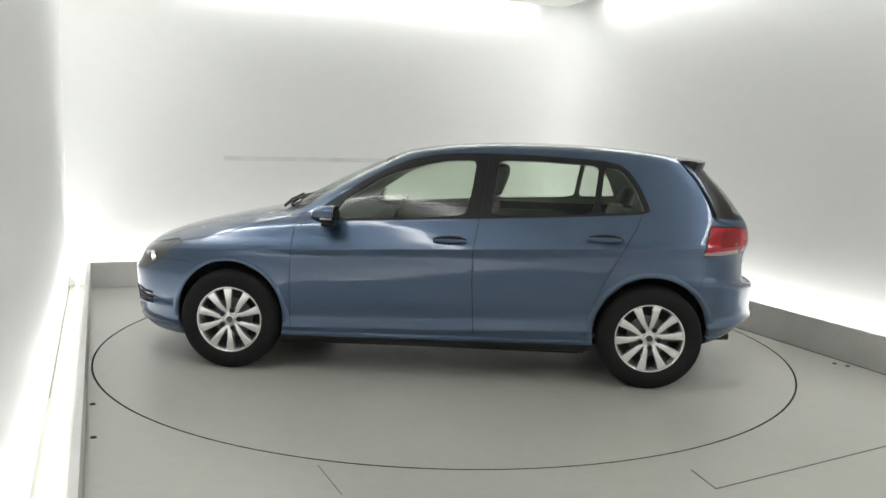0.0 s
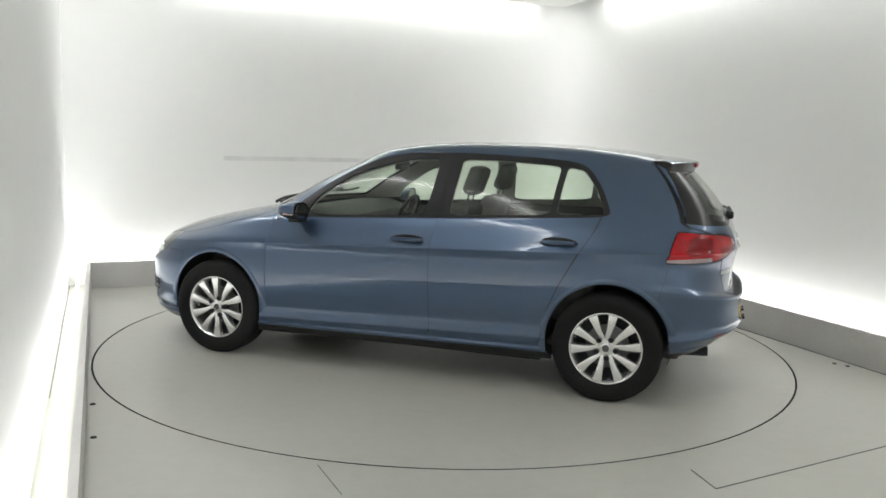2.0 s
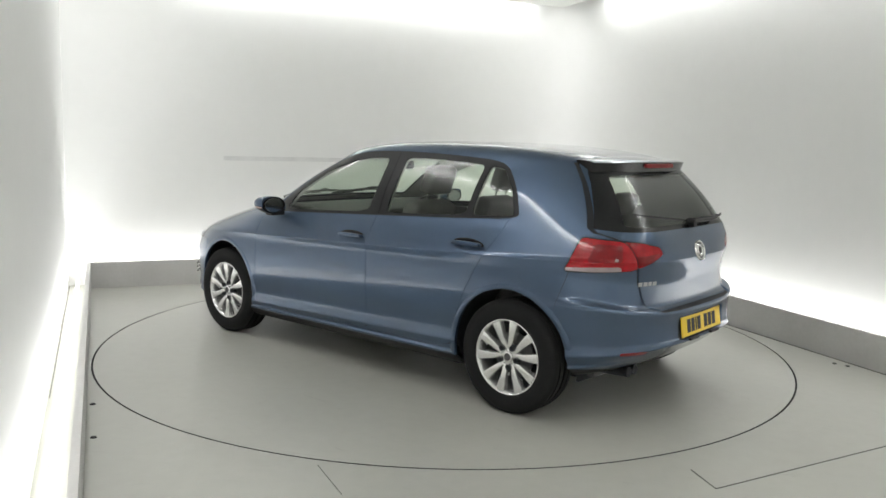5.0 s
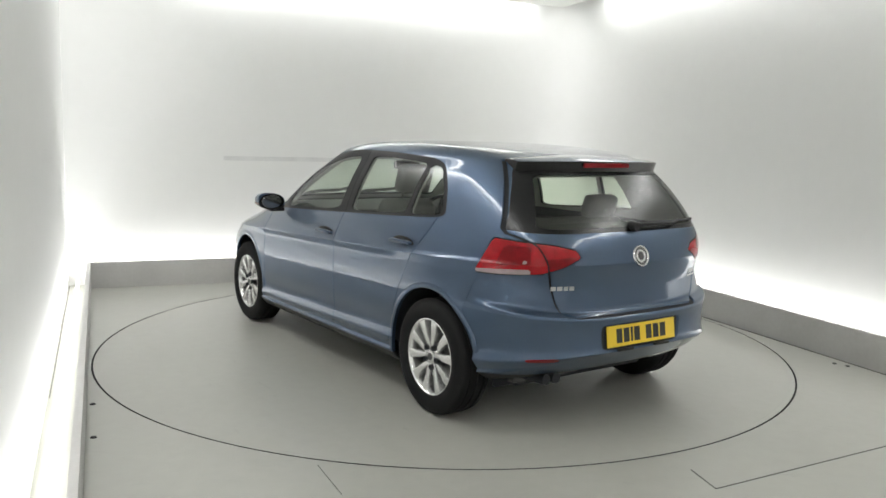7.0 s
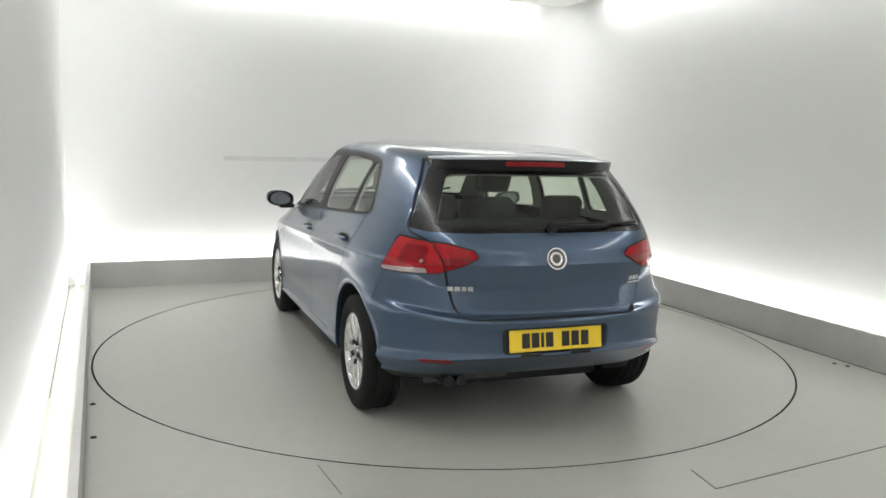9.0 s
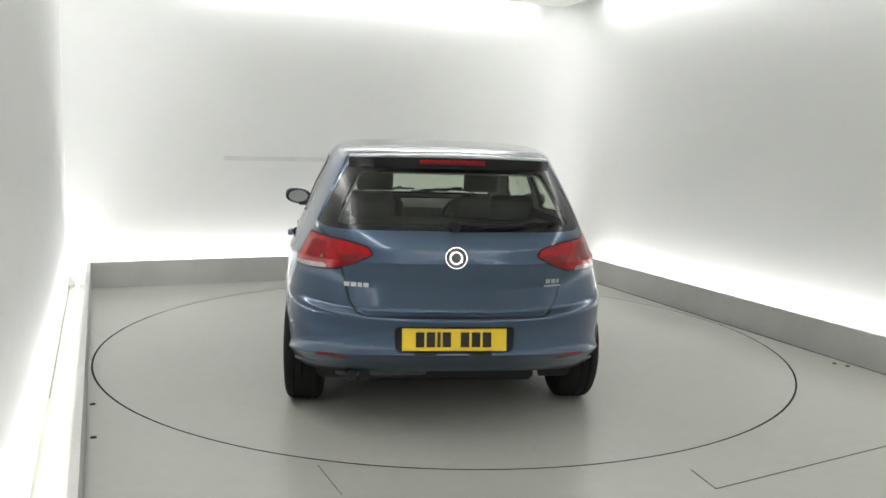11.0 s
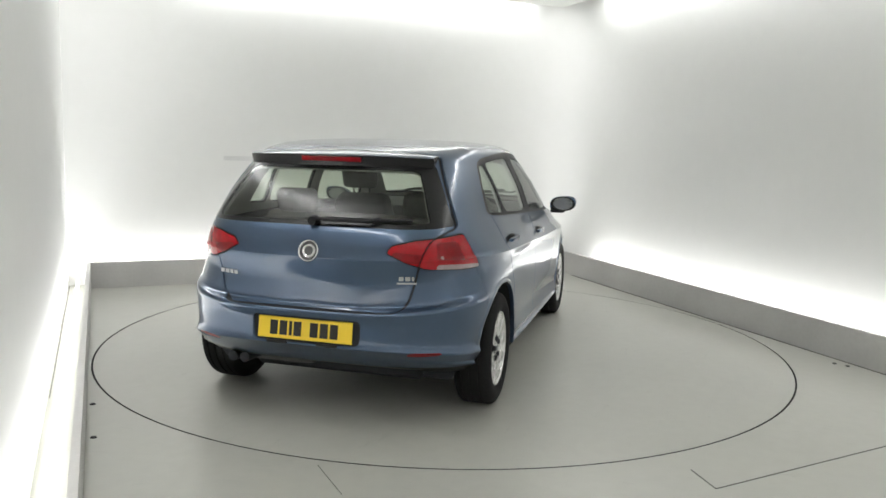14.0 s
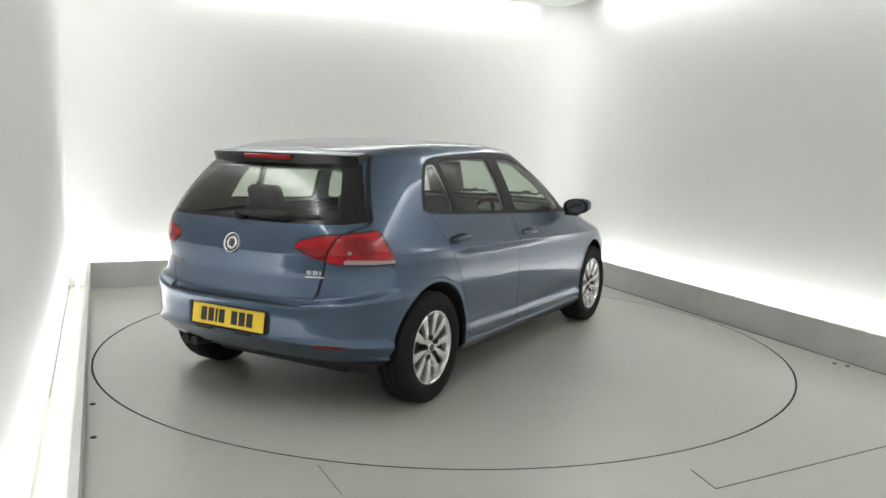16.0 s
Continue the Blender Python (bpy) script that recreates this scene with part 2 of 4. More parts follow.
def strip_light(name, p, q, z, z_lamp, up, power, label):
    """A tube with its two holders, and the lamp that gives its light."""
    p, q = Vector((*p, z)), Vector((*q, z))
    root = tagged(new(name), label, "strip light", "strip lights round the booth")
    root.location = (p + q) / 2
    u = (q - p).normalized()
    h = (q - p).length / 2
    part("tube", pipe([u * -h, u * h], 0.013, 10), TUBE, root, "lit white tube", smooth=True)
    for s in (-1, 1):
        m = Matrix.Translation(u * (h * s)) @ u.to_track_quat("X", "Z").to_matrix().to_4x4()
        part("holder", box(-0.02, 0.02, -0.02, 0.02, -0.03, 0.022, 0.004, 1, m), TROUGH_WHITE, root)
    lamp = bpy.data.lights.new(name + "_lamp", "AREA")
    lamp.shape, lamp.size, lamp.size_y = "RECTANGLE", h * 2, 0.13
    lamp.energy, lamp.color = power * h * 2, LIGHT_COLOUR
    ob = new(name + "_lamp", lamp)
    n = Vector((0, 0, up))
    m3 = Matrix((u, (-n).cross(u), n * -1)).transposed()
    ob.matrix_world = Matrix.Translation(((p + q) / 2).xy.to_3d() + Vector((0, 0, z_lamp))) @ m3.to_4x4()
    return root


def build_lights():
    mid = inset(KERB_IN, (0.035 + TROUGH) / 2)
    # the front pair (i == 2) is unseen, added to light from behind the camera
    for i in range(4):
        p, q = mid[i], mid[(i + 1) % 4]
        u = (q - p).normalized()
        strip_light("low_strip_light", p + u * (0.75 if i == 1 else 0.1), q - u * (0.75 if i == 0 else 0.1), 0.06, 0.09, 1, LOW_POWER * (0.45 if i == 2 else 1.0), "white strip light hidden behind the low kerb")
        strip_light("cove_strip_light", p + u * 0.75, q - u * 0.45, CEIL_Z + 0.09, CEIL_Z + 0.07, -1, TOP_POWER, "white strip light in the ceiling cove")


def build_turntable():
    root = tagged(new("turntable"), "round grey turntable set flush into the booth floor", "turntable")
    turn = Matrix.Rotation(radians(90), 4, "X")
    part("plate", lathe([(0.0, 0.0), (TURN_R - 0.045, 0.0), (TURN_R - 0.045, -0.04), (0, -0.04)], 128, turn), DISC, root, "grey painted turntable plate")
    part("edge_ring", lathe([(TURN_R - 0.0445, -0.04), (TURN_R - 0.0445, 0.0), (TURN_R - 0.0125, 0.0), (TURN_R - 0.012, -0.0006), (TURN_R - 0.012, -0.04)], 128, turn), DISC, root)
    # near-black band over the plate's rim paints the shade inside the gap
    part("gap_shade_band", lathe([(TURN_R - 0.0120, -0.0008), (TURN_R - 0.0105, -0.0012), (TURN_R - 0.0105, -0.045), (TURN_R - 0.0120, -0.045)], 128, turn), SEAM, root, "dark band put in for the shade of the gap")
    return root


def floor_joint(points, half=0.0035):
    bm = bmesh.new()
    for p, q in zip(points, points[1:]):
        p, q = Vector(p), Vector(q)
        u = (q - p).normalized() * half
        s = Vector((-u.y, u.x))
        slab_b = slab([p + s, q + s, q - s, p - s], -0.02, 0.0015)
        bm = join(bm, slab_b)
    return struct("floor_joint", bm, JOINT, "narrow dark joint between floor plates", "joint")


def build_floor_joints():
    floor_joint([(1.210, -2.58), (2.257, -2.006), (2.943, -1.631)])
    floor_joint([(1.161, -2.376), (1.210, -2.58)])
    side = Vector((U_RIGHT.y, -U_RIGHT.x))
    floor_joint([K_BR + U_RIGHT * 0.5 + side * 0.012, K_BR + U_RIGHT * 8 + side * 0.012], 0.010)
    floor_joint([(-0.561, -2.45), (-0.413, -2.744)], 0.0015)
    foot = K_BL + Vector((U_LEFT.y, -U_LEFT.x)) * (TROUGH - 0.008)
    floor_joint([foot - U_LEFT * 0.15, foot + U_LEFT * 3.4], 0.003)


def build_small_fittings():
    """Sprinkler under the ceiling, a joint strip on the back wall, bolt heads and scuffs on the floor."""
    sp = tagged(new("ceiling_sprinkler"), "small dark metal sprinkler head under the white ceiling", "sprinkler")
    sp.location = (1.108, 2.704, CEIL_Z)
    up = Matrix.Rotation(radians(-90), 4, "X")
    part("rose", lathe([(0.0, 0.0), (0.034, 0.0), (0.030, 0.010), (0.012, 0.014)], 24, up), CHROME, sp, smooth=True)
    part("stem", pipe([(0, 0, -0.005), (0, 0, -0.05)], 0.009, 10), STEEL, sp)
    part("deflector", lathe([(0.0, 0.050), (0.03, 0.050), (0.034, 0.054), (0.0, 0.055)], 16, up), TRIM, sp, "dark deflector disc")
    p, q = Vector((-2.296, 2.258)), Vector((-0.228, 3.160))
    w0 = WALL_IN[0] + U_BACK * ((p - WALL_IN[0]).dot(U_BACK))
    w1 = WALL_IN[0] + U_BACK * ((q - WALL_IN[0]).dot(U_BACK))
    n = Vector((U_BACK.y, -U_BACK.x))
    struct("wall_joint", slab([w0 + n * 0.004, w1 + n * 0.004, w1 - n * 0.004, w0 - n * 0.004], 1.227, 1.272), BATTEN, "faint grey joint strip on the white wall", "joint")
    for x, y in ((-1.918, -1.709), (-1.702, -2.190), (2.815, -0.479), (2.754, -0.416)):
        b = tagged(new("floor_bolt"), "small dark bolt head in the grey floor", "bolt", "bolts along the kerb")
        b.location = (x, y, 0)
        part("head", lathe([(0.0, 0.006), (0.013, 0.005), (0.017, 0.0)], 12, up.inverted()), TRIM, b, smooth=True)


build_booth()
build_lights()
build_small_fittings()
turntable = build_turntable()
build_floor_joints()
# ---- the car: x forward, y to its left, z up, origin on the ground midway between the axles ----
ANGLE_0, ANGLE_RATE = 175.591, -7.1906
CAR_OFFSET = (-0.019, 0.182)
BODY_LIFT = 0.0225      # the body's own heights are told from this height over the floor
AXLE, HUB_Z, TYRE_R, ARCH_Z, ARCH_R = 1.318, 0.2915, 0.319, 0.322, 0.357


def lev(xm, xf, af, bf, xr, ar, br, w, z0, m, zf, kf, zr, kr):
    return (xm, xf, af, bf, xr, ar, br, w, z0, m, zf, kf, zr, kr)


# body outlines from sill to roof: centre x, nose x and its two roundness powers, tail x and its powers,
# half width, height at the centre, slope, height at nose and tail with the powers of their rise
LEVELS = [
    lev(0, 1.98, 7, 2.6, -1.80, 9, 2.7, 0.74, 0.165, -0.012, 0.2, 6, 0.258, 4),
    lev(0, 2.09, 7, 2.5, -1.885, 9, 2.7, 0.815, 0.17, -0.012, 0.185, 6, 0.278, 5),
    lev(0, 2.13, 7, 2.4, -1.94, 9, 2.7, 0.858, 0.203, -0.012, 0.22, 6, 0.312, 5),
    lev(0, 2.15, 7, 2.4, -1.98, 9, 2.7, 0.889, 0.243, -0.012, 0.25, 6, 0.345, 5),
    lev(0, 2.15, 7, 2.4, -2.010, 9, 2.7, 0.872, 0.256, -0.012, 0.27, 6, 0.37, 5),
    lev(0, 2.17, 7, 2.3, -2.064, 9, 2.7, 0.891, 0.3, -0.03, 0.32, 6, 0.412, 6),
    lev(0, 2.18, 7, 2.3, -2.056, 9, 2.7, 0.878, 0.38, -0.03, 0.4, 6, 0.44, 6),
    lev(0, 2.19, 7, 2.3, -2.052, 9, 2.7, 0.886, 0.47, -0.03, 0.47, 6, 0.52, 6),
    lev(0, 2.19, 7, 2.3, -2.062, 9, 2.7, 0.888, 0.595, -0.03, 0.55, 6, 0.578, 6),
    lev(0, 2.19, 7, 2.3, -2.056, 9, 2.7, 0.8875, 0.62, -0.03, 0.565, 6, 0.592, 6),
    lev(0, 2.17, 7, 2.2, -1.982, 8.5, 3.2, 0.886, 0.68, -0.032, 0.6, 6, 0.615, 6),
    lev(0, 2.15, 6.5, 2.1, -1.988, 7.2, 3.0, 0.884, 0.745, -0.034, 0.655, 6, 0.72, 6),
    lev(0, 2.11, 6, 2, -2.012, 5.4, 3.5, 0.892, 0.8, -0.038, 0.7, 5, 0.858, 6),
    lev(0, 2.06, 5.6, 2, -2.004, 4.4, 4.2, 0.8845, 0.822, -0.039, 0.742, 5, 0.88, 6),
    lev(-0.1, 1.86, 5, 2.1, -1.988, 3.4, 5.5, 0.863, 0.885, -0.043, 0.822, 4, 0.935, 6),
    lev(-0.2, 1.45, 5.8, 2.6, -1.966, 2.9, 6.2, 0.8425, 0.945, -0.047, 0.922, 3, 0.985, 6),
    lev(-0.3, 1.1, 6.8, 2.9, -1.946, 2.4, 7.0, 0.8255, 0.99, -0.05, 0.985, 3, 1.015, 6),
    lev(-0.4, 0.74, 6.8, 2.9, -1.838, 1.9, 7.2, 0.772, 1.16, -0.03, 1.19, 3, 1.165, 5),
    lev(-0.5, 0.47, 6.8, 2.9, -1.718, 2.0, 6.8, 0.699, 1.31, -0.01, 1.315, 3, 1.295, 4),
    lev(-0.55, 0.33, 6.8, 2.9, -1.66, 2.6, 5.5, 0.648, 1.402, 0, 1.372, 2.6, 1.350, 3),
    lev(-0.55, 0.28, 4.8, 2.6, -1.63, 4, 4.0, 0.578, 1.441, 0, 1.39, 2.4, 1.366, 2.6),
    lev(-0.55, 0.25, 4.8, 2.6, -1.61, 7, 2.6, 0.32, 1.461, 0, 1.402, 2.2, 1.382, 2.4),
    lev(-0.55, 0.24, 4.8, 2.6, -1.6, 7, 2.6, 0, 1.464, 0, 1.404, 2.2, 1.385, 2.4),
]
ROWS = (2, 2, 4, 4, 8, 6, 4, 4, 3, 5, 4, 10, 7, 5, 3, 5, 9, 8, 4, 3, 5, 5)     # rows between one outline and the next
CREASES = (0, 3, 4, 5, 8, 12, 16, 22)
AROUND = 320


def smooth_levels():
    """Levels with the rows between them; smooth but for the creases."""
    P = np.array(LEVELS)
    out = []
    for c0, c1 in zip(CREASES, CREASES[1:]):
        Q = P[c0:c1 + 1]
        d = np.diff(Q, axis=0)
        s = np.zeros_like(Q)
        for i in range(1, len(Q) - 1):
            same = d[i - 1] * d[i] > 0
            s[i] = np.where(same, 2 * d[i - 1] * d[i] / np.where(same, d[i - 1] + d[i], 1), 0)
        s[0] = d[0] if len(d) == 1 else np.where(d[0] * (1.5 * d[0] - 0.5 * s[1]) > 0, 1.5 * d[0] - 0.5 * s[1], 0)
        s[-1] = d[-1] if len(d) == 1 else np.where(d[-1] * (1.5 * d[-1] - 0.5 * s[-2]) > 0, 1.5 * d[-1] - 0.5 * s[-2], 0)
        for i in range(len(Q) - 1):
            k = ROWS[c0 + i]
            for j in range(k):
                t = j / k
                out.append((2 * t**3 - 3 * t**2 + 1) * Q[i] + (t**3 - 2 * t**2 + t) * s[i] + (3 * t**2 - 2 * t**3) * Q[i + 1] + (t**3 - t**2) * s[i + 1])
    out.append(P[-1])
    return out


def outline(p):
    xm, xf, af, bf, xr, ar, br, w, z0, m, zf, kf, zr, kr = p
    th = np.linspace(0, np.pi, 1600)
    c, s = np.cos(th), np.abs(np.sin(th))
    front = c > 0
    X = np.where(front, np.abs(c) ** (2 / af), np.abs(c) ** (2 / ar))
    Y = np.where(front, s ** (2 / bf), s ** (2 / br))
    x = np.where(front, xm + (xf - xm) * X, xm - (xm - xr) * X)
    y = w * Y
    base = z0 + m * (x - xm)
    z = base + np.where(front, (zf - z0 - m * (xf - xm)) * X**kf, (zr - z0 - m * (xr - xm)) * X**kr)
    run = np.concatenate([[0], np.cumsum(np.hypot(np.diff(x), np.diff(y)))])
    q = np.linspace(0, run[-1], AROUND + 1)
    return np.stack([np.interp(q, run, a) for a in (x, y, z)], 1)


class Shell:
    """Half the body's skin as polygons that can be cut along any line; all pieces share the points."""

    def __init__(self):
        G = np.array([outline(p) for p in smooth_levels()])
        G[:, 0, 1] = G[:, -1, 1] = 0
        self.soften_quarter(G)
        self.round_corner(G)
        du = np.gradient(G, axis=1)
        dv = np.gradient(G, axis=0)
        n = np.cross(dv, du)
        n /= np.linalg.norm(n, axis=2, keepdims=True) + 1e-9
        n[-1] = n[-2] * (1, 0, 1)
        n[:, 0, 1] = n[:, -1, 1] = 0
        n /= np.linalg.norm(n, axis=2, keepdims=True) + 1e-9
        if n[50, AROUND // 2, 1] < 0:
            n = -n
        R, C = G.shape[:2]
        self.V, self.N = list(G.reshape(-1, 3)), list(n.reshape(-1, 3))
        self.grid_v, self.grid_n = G.reshape(-1, 3), n.reshape(-1, 3)
        self.faces = [(r * C + c, (r + 1) * C + c, (r + 1) * C + c + 1, r * C + c + 1) for r in range(R - 1) for c in range(C - 1)]

    def soften_quarter(self, G):
        """Behind the rear doors the side runs in one curve from the shoulder up to the roof."""
        du, dv = np.gradient(G, axis=1), np.gradient(G, axis=0)
        n = np.cross(dv, du)
        ny = np.abs(n[..., 1]) / (np.linalg.norm(n, axis=2) + 1e-9)
        lo, hi = sum(ROWS[:13]), sum(ROWS[:18])
        ease = lambda t: np.clip(t, 0, 1) ** 2 * (3 - 2 * np.clip(t, 0, 1))
        w = ease((-1.08 - G[..., 0]) / 0.34) * ease((ny - 0.2) / 0.3)
        a, b = G[lo], G[hi]
        rise = (b[:, 2] - a[:, 2])[:, None]
        s0 = (G[lo + 1] - a) / (G[lo + 1] - a)[:, 2:] * rise
        s1 = (G[hi + 1] - b) / (G[hi + 1] - b)[:, 2:] * rise
        for r in range(lo + 1, hi):
            t = ((G[r, :, 2] - a[:, 2]) / rise[:, 0])[:, None]
            h = (2 * t**3 - 3 * t**2 + 1) * a + (t**3 - 2 * t**2 + t) * s0 + (3 * t**2 - 2 * t**3) * b + (t**3 - t**2) * s1
            k = w[r][:, None] * (1, 1, 0)
            G[r] += (h - G[r]) * k

    def round_corner(self, G):
        """Softens the turn from the side to the tail, above the lamps."""
        lo, hi = sum(ROWS[:13]), sum(ROWS[:19])
        ease = lambda t: np.clip(t, 0, 1) ** 2 * (3 - 2 * np.clip(t, 0, 1))
        for r in range(lo, hi + 1):
            k = min(1.0, (r - lo) / 6, (hi - r) / 4)
            w = (k * ease((-1.15 - G[r, 1:-1, 0]) / 0.3) * ease((G[r, 1:-1, 1] - 0.25) / 0.2))[:, None]
            for _ in range(9):
                G[r, 1:-1] += w * ((G[r, 2:] + G[r, :-2]) * 0.5 - G[r, 1:-1]) * 0.5

    def split(self, faces, f):
        """The pieces where f < 0, and the rest."""
        val = list(f(np.array(self.V)))
        made = {}

        def cut(a, b):
            key = (min(a, b), max(a, b))
            if key not in made:
                t = val[a] / (val[a] - val[b])
                made[key] = len(self.V)
                self.V.append(self.V[a] + (self.V[b] - self.V[a]) * t)
                n = self.N[a] + (self.N[b] - self.N[a]) * t
                self.N.append(n / (np.linalg.norm(n) + 1e-9))
                val.append(0.0)
            return made[key]

        inside, outside = [], []
        for face in faces:
            neg = [val[i] < 0 for i in face]
            if all(neg):
                inside.append(face)
            elif not any(neg):
                outside.append(face)
            else:
                pi, po = [], []
                for a, b in zip(face, face[1:] + face[:1]):
                    (pi if val[a] < 0 else po).append(a)
                    if (val[a] < 0) != (val[b] < 0):
                        k = cut(a, b)
                        pi.append(k)
                        po.append(k)
                if len(pi) > 2:
                    inside.append(tuple(pi))
                if len(po) > 2:
                    outside.append(tuple(po))
        return inside, outside

    def panel(self, faces, f, gap=0.0035):
        """Like split, with an open shut line round the piece."""
        piece, rest = self.split(faces, lambda p: f(p) + gap)
        _, rest = self.split(rest, lambda p: f(p) - gap)
        return piece, rest

    def mesh(self, name, faces, material, inward=0.0, side=1, both=False, flange=0.012):
        """A mesh of some pieces; side -1 mirrors it, both joins the two halves; the rim is turned in."""
        used = sorted({i for f in faces for i in f})
        pos = {i: k for k, i in enumerate(used)}
        v = np.array([self.V[i] for i in used]).reshape(-1, 3)
        n = np.array([self.N[i] for i in used]).reshape(-1, 3)
        v = v - n * inward
        fs = [tuple(pos[i] for i in f)[::-1] for f in faces]
        if flange:
            seen = {}
            for f in fs:
                for a, b in zip(f, f[1:] + f[:1]):
                    seen[(a, b)] = 1
            rim = [(a, b) for a, b in seen if (b, a) not in seen and not (abs(v[a][1]) < 1e-6 and abs(v[b][1]) < 1e-6)]
            add, vv, nn = {}, list(v), list(n)
            for a, b in rim:
                for k in (a, b):
                    if k not in add:
                        add[k] = len(vv)
                        vv.append(v[k] - n[k] * flange)
                        nn.append(n[k])
                fs.append((b, a, add[a], add[b]))
            v, n = np.array(vv), np.array(nn)
        if both:
            k = len(v)
            mirror = (1, -1, 1)
            fs = fs + [tuple(i + k for i in f)[::-1] for f in fs]
            v, n = np.concatenate([v, v * mirror]), np.concatenate([n, n * mirror])
        elif side < 0:
            v, n = v * (1, -1, 1), n * (1, -1, 1)
            fs = [f[::-1] for f in fs]
        return mesh_from(name, v, fs, material, True, n)

    def at_side(self, x, z):
        g = self.grid_v
        k = np.argmin((g[:, 0] - x) ** 2 + (g[:, 2] - z) ** 2 + np.where(g[:, 1] < 0.3, 9, 0))
        return Vector(g[k]), Vector(self.grid_n[k])

    def at_rear(self, y, z):
        g = self.grid_v
        k = np.argmin((g[:, 1] - abs(y)) ** 2 + (g[:, 2] - z) ** 2 + np.where(g[:, 0] > -1.2, 9, 0))
        p, n = Vector(g[k]), Vector(self.grid_n[k])
        if y < 0:
            p.y, n.y = -p.y, -n.y
        return p, n


def rounded(points, times=2, ratio=0.25):
    p = [np.array(q, float) for q in points]
    for _ in range(times):
        p = [q for a, b in zip(p, p[1:] + p[:1]) for q in (a + (b - a) * ratio, b - (b - a) * ratio)]
    return np.array(p)


def region(points, times=2, ratio=0.2):
    """Signed distance to a rounded outline."""
    P = rounded(points, times, ratio) if times else np.array(points, float)

    def f(a, b):
        best = np.full(len(a), 1e9)
        odd = np.zeros(len(a), bool)
        for (x0, z0), (x1, z1) in zip(P, np.roll(P, -1, 0)):
            dx, dz = x1 - x0, z1 - z0
            t = np.clip(((a - x0) * dx + (b - z0) * dz) / (dx * dx + dz * dz + 1e-12), 0, 1)
            best = np.minimum(best, np.hypot(a - x0 - t * dx, b - z0 - t * dz))
            if z0 != z1:
                odd ^= ((z0 > b) != (z1 > b)) & (a < x0 + (b - z0) * dx / dz)
        return np.where(odd, -best, best)
    return f


def on_side(f):
    return lambda p: np.maximum(f(p[:, 0], p[:, 2]), 0.42 - p[:, 1])


def on_rear(f):
    return lambda p: np.maximum(f(p[:, 1], p[:, 2]), p[:, 0] + 1.30)


def on_tail_corner(f):
    return lambda p: np.maximum(f(p[:, 1] + p[:, 0] + 2, p[:, 2]), p[:, 0] + 1.30)


def on_nose_corner(f):
    return lambda p: np.maximum(f(p[:, 1] + 2.19 - p[:, 0], p[:, 2]), 1.5 - p[:, 0])


def belt_z(x):
    return 0.978 - 0.052 * x


def bar_row(parent, frame_m, sizes, height, gap, material, name="letter_bar", thick=0.002):
    """A row of plain bars in the space of frame_m, whose x runs along the row."""
    total = sum(sizes) + gap * (len(sizes) - 1)
    x = -total / 2
    for s in sizes:
        if s > 0.004:
            part(name, box(x, x + s, -height / 2, height / 2, 0, thick, 0, 1, frame_m), material, parent)
        x += s + gap


def facing(p, n, up=Vector((0, 0, 1))):
    """A frame at p whose z is n and whose y is up as far as it can be."""
    n = n.normalized()
    x = up.cross(n).normalized()
    y = n.cross(x)
    m = Matrix((x, y, n)).transposed().to_4x4()
    return Matrix.Translation(p) @ m


